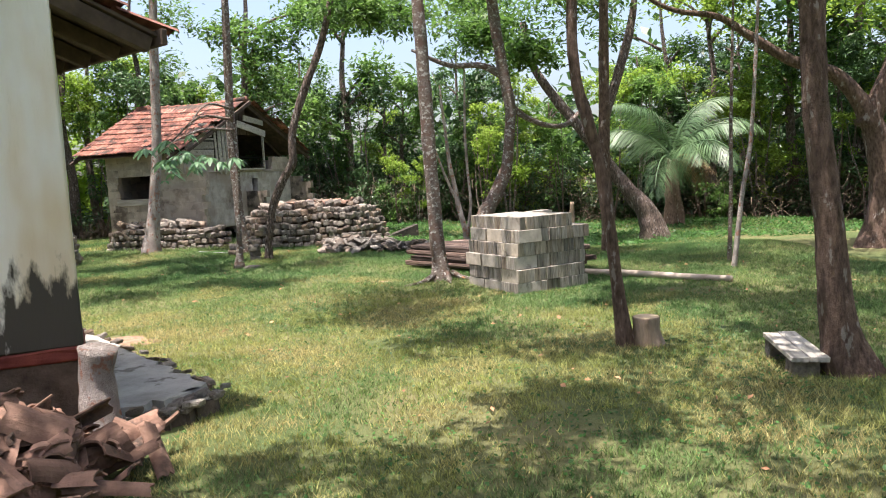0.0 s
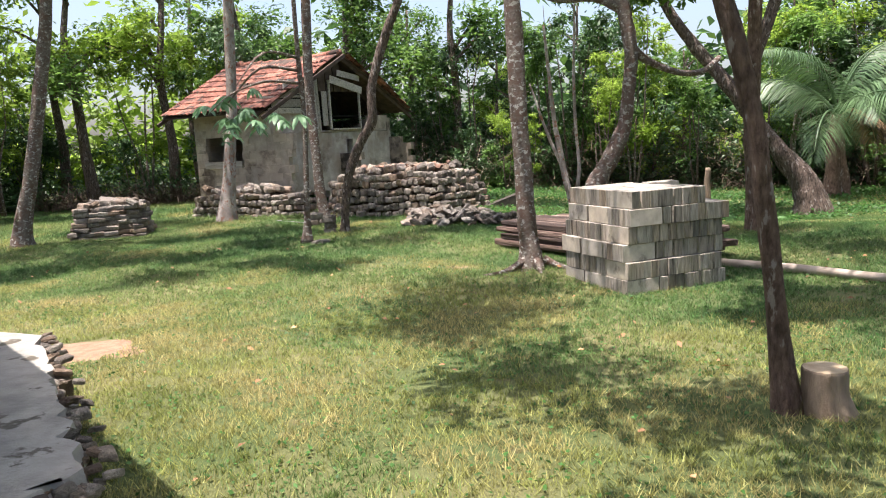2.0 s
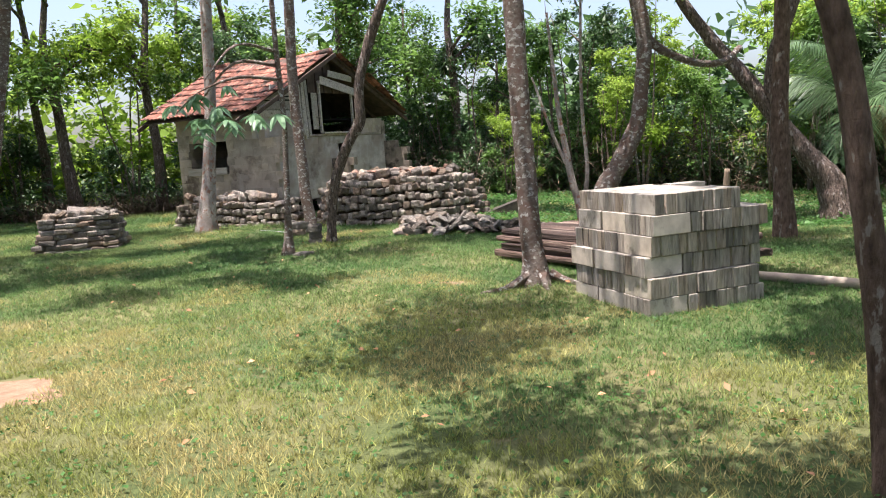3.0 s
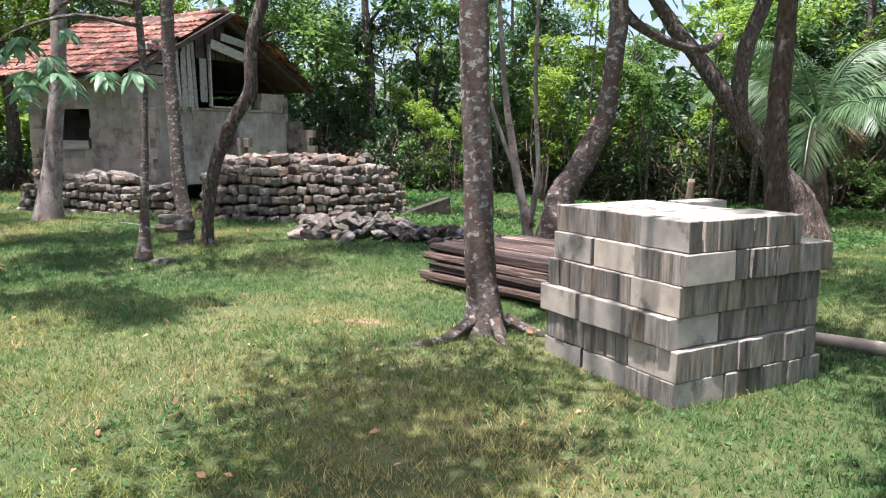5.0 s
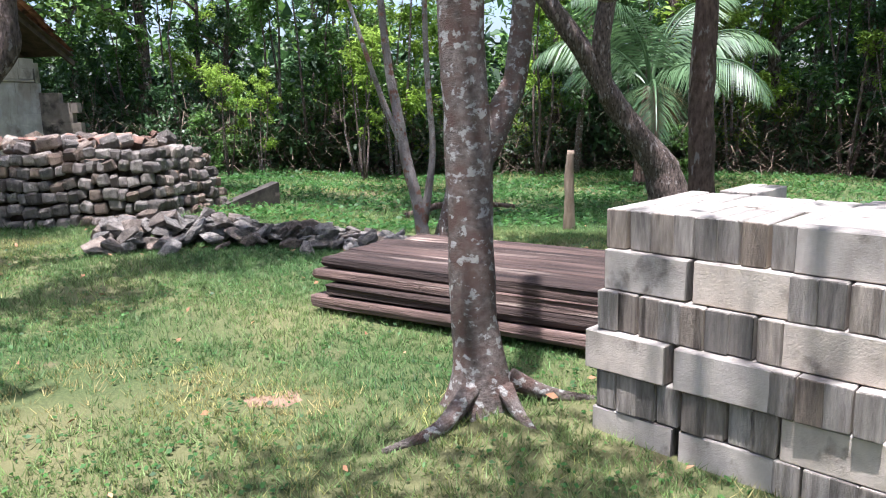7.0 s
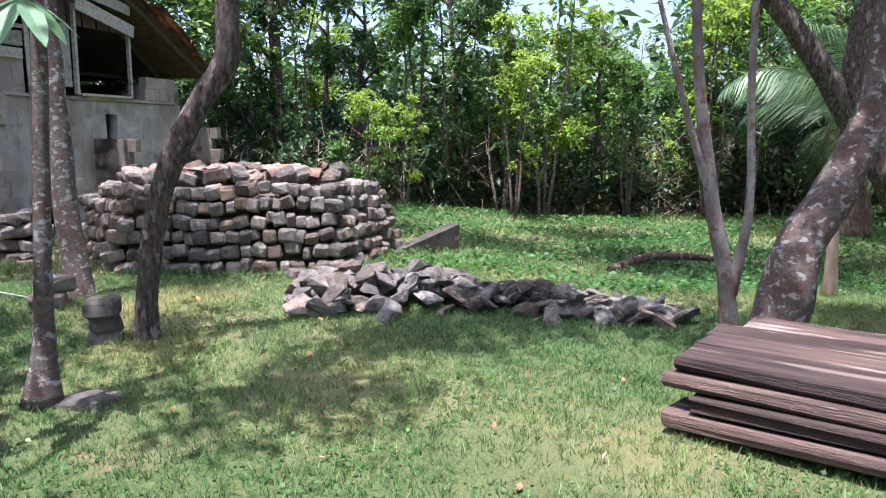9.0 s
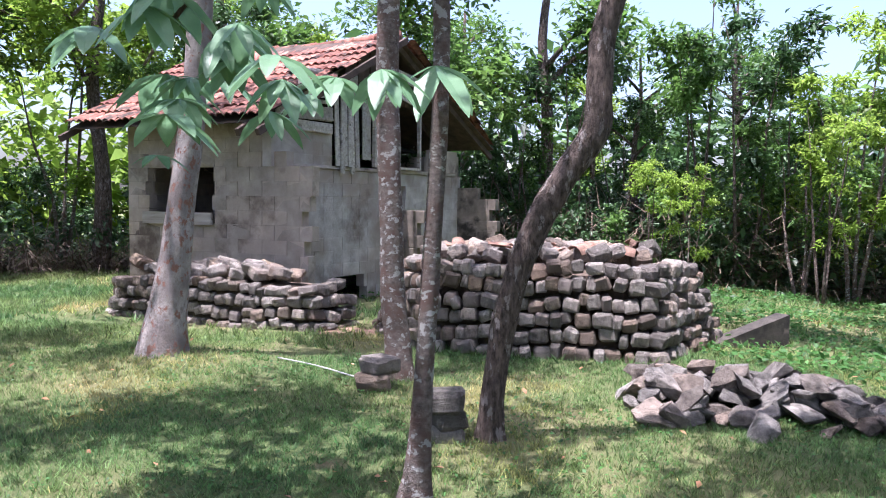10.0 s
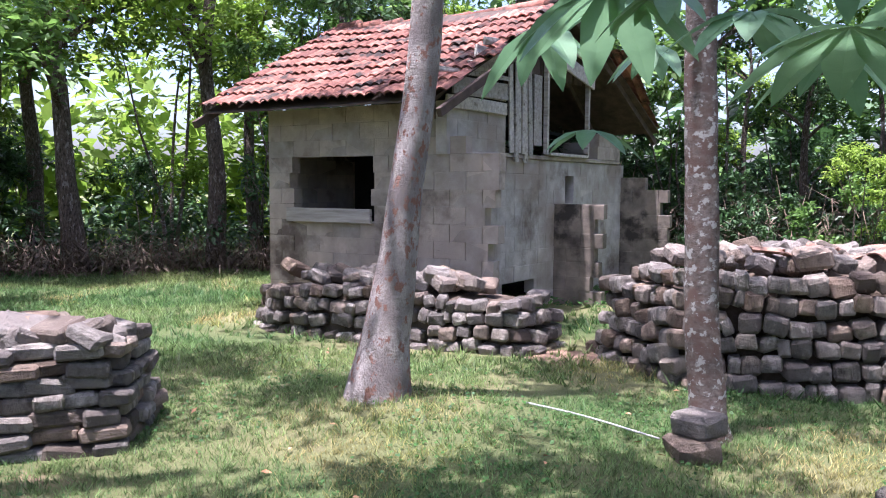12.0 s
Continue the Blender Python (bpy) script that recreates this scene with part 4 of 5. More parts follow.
def block_wall(label, x0, y0, ang, length, height, openings=(), ragged_end=0.0, top=None, name="wall", blocks=None):
    """A wall of laid blocks with a mortar core; openings (s0, s1, z0, z1) along it; top(s): its height there."""
    w = new(name)
    w.parent = house
    w.matrix_basis = pose(x0, y0, 0, 0, 0, ang)
    tagged(w, label)
    bl, bh = 0.4, 0.192
    cells = []
    for c in range(int(math.ceil(height / bh))):
        s = -0.2 if c % 2 else 0.0
        while s < length - 0.05:
            a, b = max(0, s), min(length + (rh.uniform(-ragged_end, ragged_end) if ragged_end else 0), s + bl)
            z0, z1 = c * bh, c * bh + bh
            pieces = [(a, b)]
            for o0, o1, p0, p1 in openings:
                if z1 > p0 + 0.05 and z0 < p1 - 0.05:
                    nxt = []
                    for a1, b1 in pieces:
                        if b1 <= o0 or a1 >= o1:
                            nxt.append((a1, b1))
                        else:
                            if a1 < o0:
                                nxt.append((a1, o0 + rh.uniform(-0.04, 0.05)))
                            if b1 > o1:
                                nxt.append((o1 - rh.uniform(-0.04, 0.05), b1))
                    pieces = nxt
            for a1, b1 in pieces:
                if b1 - a1 > 0.05 and (top is None or z1 <= top((a1 + b1) / 2) + 0.06):
                    cells.append((a1, b1, c))
            s += bl
    for a1, b1, c in cells:
        put("concrete_block", (blocks or WB)[rh.randrange(4)], w, Matrix.LocRotScale(((a1 + b1) / 2, rh.uniform(-0.004, 0.004), c * 0.192), None, ((b1 - a1 - 0.005) / 0.392, 1, 1)))
    V, F = [], []
    for a1, b1, c in cells:
        n = len(V)
        for x in (a1 + 0.004, b1 - 0.004):
            for y in (-0.0742, 0.0742):
                for z in (c * 0.192 - 0.003, c * 0.192 + 0.189):
                    V.append((x, y, z))
        F += [(n, n + 1, n + 3, n + 2), (n + 4, n + 6, n + 7, n + 5), (n, n + 4, n + 5, n + 1), (n + 2, n + 3, n + 7, n + 6), (n + 1, n + 5, n + 7, n + 3), (n, n + 2, n + 6, n + 4)]
    put("mortar", mesh_of("mortar", V, F, M_MORTAR if blocks is None else blocks[0].materials[0]), w, kind="stuff")
    return w


def stepped(s):
    return 2.5 if s < 2.42 else 2.15 if s < 2.66 else 1.92
WLEN = 3.05
block_wall("window wall of bare cement blocks with a broken end", -WLEN, 0.08, 0, WLEN + 0.08, 2.49, [(0.36, 1.58, 1.15, 1.93)], 0.1, stepped)
block_wall("side wall of the house", -WLEN + 0.08, 0.17, 90, 4.5, 2.3)
block_wall("gable wall of bare cement blocks", -0.5, 0.17, 83, 4.5, 1.92, [(2.55, 2.8, 1.35, 1.75), (0.95, 1.75, -0.1, 0.42)], blocks=WBP)
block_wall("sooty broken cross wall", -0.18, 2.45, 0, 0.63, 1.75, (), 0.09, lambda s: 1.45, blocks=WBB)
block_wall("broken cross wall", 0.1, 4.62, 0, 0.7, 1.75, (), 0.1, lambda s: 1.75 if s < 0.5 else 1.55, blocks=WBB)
block_wall("back wall of the house", -WLEN, 4.75, 0, WLEN, 2.3)
block_wall("upper gable blocks", -0.53, -0.05, 83, 1.2, 2.4, [(-1, 9, 0, 1.9)], name="wall", blocks=WBP)
# coping course, window plank
put("coping", boxmesh("coping", 0.2, 4.3, 0.05, M_MORTAR, 0.008, 0.006, 3, 2), house, pose(-0.24, 2.3, 1.925, 0, 0, -7))
put("window_plank", boxmesh("window_plank", 1.26, 0.05, 0.17, M_BOARD, 0.006, 0.004, 5), house, pose(-WLEN + 0.95, -0.03, 1.13), label="loose plank across the window opening")
# inside shade put into near-black floors and an added, unseen partition
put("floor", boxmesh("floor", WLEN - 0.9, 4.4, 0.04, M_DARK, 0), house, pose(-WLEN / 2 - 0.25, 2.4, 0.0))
put("partition", boxmesh("partition", WLEN - 0.9, 0.1, 2.3, M_DARK, 0), house, pose(-WLEN / 2 - 0.25, 1.6, 0.04), label="added near-black partition, inside shade put into its colour")
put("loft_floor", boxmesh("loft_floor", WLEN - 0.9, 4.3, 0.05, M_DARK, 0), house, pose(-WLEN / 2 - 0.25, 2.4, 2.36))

# roof: two slopes of clay tiles on rafters
EV, RB, RZ, EZ = -0.45, 2.4, 4.05, 2.5       # eave y, ridge y, heights over the house's foot
XL, XR = -3.75, 0.6


def verge(b):
    """The roof's skewed gable edge at the depth b."""
    return -0.4 + 0.17 * (b + 0.4)
SL = math.atan2(RZ - EZ, RB - EV)
roof = new("roof")
roof.parent = house


def tile_mesh():
    V, F = [], []
    n = 9
    for r, (y, lift) in enumerate(((0.0, 0.042), (0.42, 0.0))):
        for k in range(n):
            x = -0.13 + 0.26 * k / (n - 1)
            V.append((x, y, lift + 0.036 * abs(math.sin(math.pi * 2 * k / (n - 1)))))
    for k in range(n - 1):
        F.append((k, k + 1, n + k + 1, n + k))
    for k in range(n):
        V.append((V[k][0], 0.0, V[k][2] - 0.016))
    for k in range(n - 1):
        F.append((2 * n + k, 2 * n + k + 1, k + 1, k))
    return mesh_of("roof_tile", V, F, M_TILE)


TILE = tile_mesh()
rt = random.Random(31)
cols, rows = int((XR - XL) / 0.25), int(math.hypot(RB - EV, RZ - EZ) / 0.33)
for side in (0, 1):
    for j in range(rows):
        for i in range(cols):
            x = XL + 0.13 + i * 0.25
            yb = EV + 0.33 * j * math.cos(SL)
            if x > verge(2 * RB - yb if side else yb) + 0.05 + (0.1 * (j % 2)):
                continue
            sy = 0.33 * j
            y, z = EV + sy * math.cos(SL), EZ + sy * math.sin(SL)
            z -= 0.1 * math.sin(max(0, min(1, (x - XL) / (XR - XL))) * math.pi) * (j / rows)
            if side:
                y = 2 * RB - y
            tilt = rt.gauss(0, 2.4)
            put("roof_tile", TILE, roof, pose(x + rt.uniform(-0.008, 0.008), y, z + rt.uniform(0, 0.012), (math.degrees(SL) if not side else math.degrees(SL)) + rt.gauss(0, 1.0), tilt, (0 if not side else 180) + rt.gauss(0, 1.5)))
# underside boards, ridge and timbers
for side, sg in ((0, 1), (1, -1)):
    ln = math.hypot(RB - EV, RZ - EZ)
    bm = bmesh.new()
    for dz in (0.0, 0.02):
        for b, z in ((EV + 0.03, EZ - 0.035), (RB, RZ - 0.035)):
            y = b if side == 0 else 2 * RB - b
            for x in (XL + 0.04, verge(y) - 0.03):
                bm.verts.new((x, y, z - dz))
    bmesh.ops.convex_hull(bm, input=bm.verts[:])
    part("boarding", bm, M_TIMBER, roof)
    for x in (verge(2.4 + 1.2 * side) - 0.1, -0.55, XL + 0.05):
        rl = boxmesh("rafter", 0.06, ln + 0.15, 0.09, M_TIMBER, 0.004, 0.003, 4)
        put("rafter", rl, roof, Matrix.Translation((x, RB - sg * (RB - EV + 0.1) / 2, (RZ + EZ) / 2 - 0.2)) @ Matrix.Rotation(radians(-9) if x > -0.5 else 0, 4, "Z") @ Matrix.Rotation(sg * SL, 4, "X"))
XR = 0.1
put("ridge_beam", boxmesh("ridge_beam", XR - XL, 0.08, 0.1, M_TIMBER, 0.005), roof, pose((XL + XR) / 2, RB, RZ - 0.2))
for x in np.arange(XL + 0.2, XR - 0.2, 0.38):
    V, F = [], []
    tube(V, F, [(-0.2, 0, -0.02, 0.09), (0.2, 0, 0, 0.1)], 8, 0.02, 1)
    put("ridge_tile", mesh_of("ridge_tile", V, F, M_TILE, True), roof, pose(x, RB, RZ - 0.02 - 0.1 * math.sin((x - XL) / (XR - XL) * math.pi), 0, 0, rt.gauss(0, 2)))

# gable boards, loft opening
def board(parent, x, y, z, w, h, t=0.025, ang=0.0, lean=0.0, mtl=None, name="board"):
    """A board in the gable's plane: centre y, foot z, width w, height h."""
    put(name, boxmesh(name, t, w, h, mtl or M_BOARD, 0.003, 0.003, int(y * 100)), parent, pose(x, y, z, ang, lean, 0))
gab = new("gable")
gab.parent = house
gab.matrix_basis = pose(-0.46, 0.1, 0, 0, 0, -7)
tagged(gab, "upper gable closed with grey boards round a dark loft opening")
for i in range(6):
    board(gab, 0.06 + 0.02 * (i % 2), 1.12 + i * 0.085, 1.95 + rh.uniform(-0.1, 0.05), 0.09, 1.15 + i * 0.05 + rh.uniform(-0.08, 0.08), ang=rh.uniform(-3, 3))
for i, (z, h, y0, y1, tl) in enumerate(((2.42, 0.13, -0.2, 1.0, 0), (2.58, 0.19, -0.1, 1.0, 1), (2.8, 0.05, -0.45, 1.05, 2), (2.88, 0.11, 0.2, 0.95, 6), (2.99, 0.16, 0.35, 1.0, -1), (3.2, 0.08, 0.5, 1.1, 3))):
    put("board", boxmesh("board", 0.035, y1 - y0, h, M_BOARD, 0.003, 0.008, 80 + i, 2), gab, pose(0.05 + 0.012 * (i % 2), (y0 + y1) / 2, z, tl))
board(gab, 0.05, 2.0, 2.0, 0.05, 1.3, 0.06, mtl=M_BOARD, name="post")
board(gab, 0.05, 3.2, 2.0, 0.045, 1.1, 0.06, mtl=M_BOARD, name="post")
board(gab, 0.0, 1.85, 2.1, 0.2, 0.9)
for i in range(7):
    board(gab, -0.02, 1.2 + 0.3 * i, 3.0, 0.26, (0.2, 0.55, 0.75, 0.85, 0.75, 0.5, 0.25)[i], mtl=M_TIMBER)
put("sill", boxmesh("sill", 0.1, 1.1, 0.04, M_BOARD, 0.004), gab, pose(0.05, 2.6, 1.98))
put("board", boxmesh("board", 0.025, 1.3, 0.2, M_BOARD, 0.003, 0.005, 90), gab, pose(0.12, 2.6, 3.08, -12))
put("board", boxmesh("board", 0.025, 0.9, 0.16, M_BOARD, 0.003, 0.005, 91), gab, pose(0.1, 2.75, 3.35, -8))
for i, (y, z, w) in enumerate(((3.75, 1.98, 0.35), (3.8, 2.17, 0.3), (4.15, 1.98, 0.38), (4.2, 2.17, 0.3))):
    put("concrete_block", WB[i % 4], gab, pose(-0.02, y, z, 0, 0, 90))
# near-black sheet added behind the loft opening, standing in for shade
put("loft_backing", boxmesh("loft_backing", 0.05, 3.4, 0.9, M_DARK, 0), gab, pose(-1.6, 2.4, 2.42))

# ---- building at the start: pillar, slab, eave ----
bld = thing("veranda", -2.155, 4.42, 0.1, "corner of an old limewashed building with a mouldy pillar", "building", rz=25.5)
def pill(name, z0, z1, w, mtl, rough=0.004, cut=3):
    put(name, boxmesh(name, w, w, z1 - z0, mtl, 0.01, rough, int(z0 * 10), cut), bld, pose(-0.31, 0.31, z0, 0, 0, 0))

for nm, z0, z1, w, mtl in (("footing", -0.25, 0.42, 0.6, M_EARTH), ("band", 0.42, 0.5, 0.635, M_RED), ("plaster", 0.5, 3.3, 0.62, M_PLASTER)):
    pill(nm, z0, z1, w, mtl)
put("wall_stub", boxmesh("wall_stub", 2.6, 0.3, 3.3, M_PLASTER, 0.01, 0.004, 3, 2), bld, pose(-1.9, 0.6, 0.0))
# far wall: near-black all over, same colour as the house inside
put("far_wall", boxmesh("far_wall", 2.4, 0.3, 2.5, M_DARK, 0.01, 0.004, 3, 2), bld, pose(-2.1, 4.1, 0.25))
put("step", boxmesh("step", 2.3, 0.7, 0.2, M_RED, 0.02, 0.006, 3, 2), bld, pose(-1.95, 3.6, -0.12))
# cement slab with broken edge
rs = random.Random(4)
outl = [(-2.5, 4.55), (-1.98, 4.78), (-1.78, 5.05), (-1.72, 5.25), (-2.1, 5.75), (-2.7, 6.45), (-3.2, 7.05), (-3.85, 7.8), (-5.2, 7.9), (-5.2, 4.4)]
def slab_part(nm, grow, z0, z1, mtl, n=7, amp=0.05):
    bm = bmesh.new()
    P = []
    for (a, b), (c, d) in zip(outl, outl[1:] + outl[:1]):
        for k in range(n):
            t = k / n
            P.append((a + (c - a) * t + rs.uniform(-amp, amp), b + (d - b) * t + rs.uniform(-amp, amp)))
    cx, cy = -3.4, 6.0
    lo = [bm.verts.new((cx + (x - cx) * (grow + 0.02), cy + (y - cy) * (grow + 0.02), z0)) for x, y in P]
    hi = [bm.verts.new((cx + (x - cx) * grow, cy + (y - cy) * grow, z1)) for x, y in P]
    bm.faces.new(hi)
    for i in range(len(P)):
        j = (i + 1) % len(P)
        bm.faces.new((lo[i], lo[j], hi[j], hi[i]))
    bmesh.ops.recalc_face_normals(bm, faces=bm.faces)
    part(nm, bm, mtl, slab)
slab = thing("cement_slab", 0, 0, 0, "cracked grey cement apron with a crumbling stony edge", "slab")
slab_part("earth_edge", 1.04, -0.2, 0.03, M_EARTH)
slab_part("cement_top", 0.97, 0.0, 0.105, M_SLAB)
EDGE = [stone("stone", 0.11, 0.09, 0.04, M_STONE, 90 + s) for s in range(4)]
for i in range(120):
    t = rs.random()
    k = rs.choice((0, 1, 2, 3, 4, 5, 6, 6))
    (a, b), (c, d) = outl[k], outl[k + 1]
    put("stone", EDGE[rs.randrange(4)], slab, Matrix.LocRotScale((a + (c - a) * t + rs.gauss(0.02, 0.05), b + (d - b) * t + rs.gauss(0, 0.06), 0.03 + rs.uniform(-0.02, 0.03)), Euler((rs.uniform(-.3, .3), rs.uniform(-.3, .3), rs.uniform(0, 6))), (rs.uniform(0.4, 1.1),) * 3))
# eave of clay tiles on dark rafters
eave = thing("eave_roof", -1.74, 4.99, 2.47, "low tiled eave with dark rafters beneath", "roof", rz=141)
bm = bmesh.new()
bmesh.ops.create_cube(bm, size=1.0)
SE = radians(20)
bmesh.ops.transform(bm, matrix=Matrix.Translation((1.9, 1.75 * math.cos(SE), 1.75 * math.sin(SE) + 0.0)) @ Matrix.Rotation(SE, 4, "X") @ Matrix.Diagonal((3.8, 3.5, 0.02, 1)), verts=bm.verts)
part("boarding", bm, M_TIMBER, eave)
for i in range(10):
    put("rafter", boxmesh("rafter", 0.07, 3.4, 0.1, M_TIMBER, 0.005, 0.003, i), eave, Matrix.Translation((0.05 + i * 0.4, 1.78 * math.cos(SE), 1.78 * math.sin(SE) - 0.13)) @ Matrix.Rotation(SE, 4, "X"))
put("fascia", boxmesh("fascia", 3.9, 0.04, 0.1, M_TIMBER, 0.004), eave, pose(1.9, 0.0, -0.06))
for j in range(9):
    for i in range(15):
        sy = -0.12 + j * 0.36
        put("roof_tile", TILE, eave, pose(0.1 + i * 0.25, sy * math.cos(SE), sy * math.sin(SE) + 0.03 + rs.uniform(0, 0.01), math.degrees(SE) + rs.gauss(0, 1), 0, rs.gauss(0, 1.5)))

# ---- heap of broken half-round tiles ----
def shard_mesh(seed, r=0.085, ln=0.34, arc=2.4):
    rd = random.Random(seed)
    V, F = [], []
    n, m = 8, 5
    for s in (0, 1):
        for j in range(m):
            for i in range(n):
                a = -arc / 2 + arc * i / (n - 1)
                rr2 = (r - 0.011 * s) * (1 + 0.15 * j / m)
                y = ln * (j / (m - 1) - 0.5) + (rd.uniform(-0.018, 0.018) if j in (0, m - 1) and s == 0 else 0)
                V.append((rr2 * math.sin(a), y if s == 0 else V[j * n + i][1], rr2 * math.cos(a)))
    o = n * m
    for j in range(m - 1):
        for i in range(n - 1):
            q = (j * n + i, j * n + i + 1, (j + 1) * n + i + 1, (j + 1) * n + i)
            F += [q, tuple(o + k for k in reversed(q))]
    for i in range(n - 1):
        F += [(i + 1, i, o + i, o + i + 1), ((m - 1) * n + i, (m - 1) * n + i + 1, o + (m - 1) * n + i + 1, o + (m - 1) * n + i)]
    for j in range(m - 1):
        F += [(j * n, (j + 1) * n, o + (j + 1) * n, o + j * n), ((j + 1) * n + n - 1, j * n + n - 1, o + j * n + n - 1, o + (j + 1) * n + n - 1)]
    return mesh_of("tile_shard", V, F, M_SHARD)
SH = [shard_mesh(s, 0.06 + 0.02 * (s % 3), 0.2 + 0.06 * (s % 4), 1.6 + 0.4 * (s % 3)) for s in range(8)]
heap = thing("tile_heap", -2.0, 3.5, 0, "heap of broken half-round clay tiles by the pillar", "pile of tiles")
for i in range(190):
    x, y = rs.gauss(0, 0.32), rs.gauss(0, 0.4)
    d = math.hypot(x / 0.72, y)
    if d > 0.95:
        continue
    put("tile_shard", SH[rs.randrange(8)], heap, pose(x - 0.2 + 0.1 * y, y, 0.04 + 0.5 * max(0, 1 - d) * rs.uniform(0.15, 1), rs.uniform(-50, 50), rs.uniform(-60, 60), rs.uniform(0, 360)))
V, F = [], []
tube(V, F, [(0.0, 0, -0.1, 0.17), (0.02, 0, 0.15, 0.12), (0.0, 0.02, 0.45, 0.1), (0.03, 0.02, 0.62, 0.11)], 14, 0.1, 5, 3)
rootp = thing("old_root", -2.02, 4.22, 0.0, "pale old root standing against the pillar", "root")
put("root", mesh_of("root", V, F, M_BARK_PALE, True), rootp)

for i in range(16):
    px, py = rs.uniform(-4.4, -1.9), rs.uniform(18.75, 19.6)
    put("tile_shard", SH[i % 8], None, pose(px, py, gz(-3.2, 19) + 0.93 + rs.uniform(0, 0.05), rs.uniform(-25, 25), rs.uniform(-25, 25), rs.uniform(0, 360)), "broken reddish clay tile lying on the stone heap", "tile shard", "tile shards on the stone heap")

# ---- log, stump, seat, small stones ----
def log(name, label, pts, mtl, sides=12, bumpy=0.04):
    x, y, z = pts[0][:3]
    t = thing(name, x, y, z, label, "log")
    V, F = [], []
    tube(V, F, [(p[0] - x, p[1] - y, p[2] - z, p[3]) for p in pts], sides, bumpy, 5, 2)
    put("log_body", mesh_of("log_body", V, F, mtl, True), t)
log("fallen_log", "long pale barked log lying on the grass", [(2.1, 11.5, -0.11, 0.05), (2.8, 11.0, -0.11, 0.048), (3.3, 10.5, -0.11, 0.045), (3.85, 10.05, -0.11, 0.04)], M_PIPE)
log("fallen_branch", "curved reddish dead branch lying in the far grass", [(1.1, 18.6, -0.25, 0.05), (1.7, 18.9, -0.16, 0.05), (2.3, 19.0, -0.18, 0.045), (2.9, 19.0, -0.25, 0.03)], M_BARK_BROWN)
stump = thing("stump", 1.77, 6.62, -0.12, "short cut tree stump with pale sawn top", "stump")
V, F = [], []
tube(V, F, [(0.03, 0, -0.05, 0.155), (0.0, 0, 0.1, 0.125), (0, 0, 0.25, 0.12), (0, 0, 0.255, 0.117)], 16, 0.05, 4, 5)
put("stump_body", mesh_of("stump_body", V, F, M_STUMPBARK, True), stump)
V, F = [], []
tube(V, F, [(0, 0, 0.25, 0.114), (0, 0, 0.264, 0.113)], 16, 0.04, 2, 5)
put("sawn_top", mesh_of("sawn_top", V, F, M_CUTWOOD), stump)
seat = thing("bench", 2.58, 5.6, gz(2.6, 5.6) - 0.02, "low seat of grey boards laid on stones beside a tree", "bench", rz=-100)
put("board", boxmesh("board", 0.86, 0.13, 0.035, M_BOARD, 0.004, 0.003, 1), seat, pose(0, 0.08, 0.16))
put("board", boxmesh("board", 0.82, 0.12, 0.035, M_BOARD, 0.004, 0.003, 2), seat, pose(0.02, -0.05, 0.16))
for x in (-0.3, 0.3):
    put("stone", boxmesh("stone", 0.14, 0.2, 0.16, M_STONE, 0.02, 0.015, 7), seat, pose(x, 0.0, 0.0))
for i, (x, y, z, s, rz) in enumerate(((-4.58, 16.6, 0, 1.4, 20), (-4.54, 16.68, 0.13, 1.15, 50), (-3.86, 15.5, -0.03, 1.05, 10), (-3.84, 15.5, 0.09, 0.95, 25), (-3.86, 15.5, 0.2, 1.05, 5), (-3.64, 14.3, -0.04, 1.25, 60))):
    put("stone", STONES[i], None, Matrix.LocRotScale((x, y, gz(x, y) - 0.02 + z), Euler((0, 0, radians(rz))), (s, s, 0.85 if i == 5 else 1.05)), "flat grey stone block by a tree foot", "stone", "stones at the tree feet")

log("ringed_stump", "short slender ringed palm stump", [(2.98, 17.15, gz(2.98, 17.15) - 0.05, 0.085), (2.96, 17.13, 0.1, 0.065), (2.95, 17.13, 0.4, 0.06), (2.97, 17.12, 0.7, 0.045)], M_STUMPBARK, 10, 0.1)
log("plastic_pipe", "thin white plastic pipe lying in the grass", [(-5.6, 17.3, gz(-5.6, 17.3) + 0.02, 0.007), (-5.2, 17.15, gz(-5.2, 17.15) + 0.02, 0.007), (-4.75, 16.8, gz(-4.75, 16.8) + 0.03, 0.007)], M_WHITEPIPE, 8, 0.0)
for k, rt_pts in enumerate(([(-0.12, 11.36, 0.0, 0.05), (-0.32, 11.2, -0.1, 0.035), (-0.6, 11.1, -0.13, 0.015)], [(0.03, 11.33, 0.0, 0.045), (0.07, 11.2, -0.1, 0.03), (0.12, 11.08, -0.15, 0.012)], [(0.1, 11.45, 0.0, 0.05), (0.3, 11.42, -0.1, 0.04), (0.55, 11.38, -0.14, 0.015)])):
    V, F = [], []
    tube(V, F, [(p[0] + 0.04, p[1] - 11.45, p[2] + 0.03, p[3]) for p in rt_pts], 9, 0.15, 5, k)
    put("root", mesh_of("root", V, F, M_BARK_GREY, True), TREES["A"])


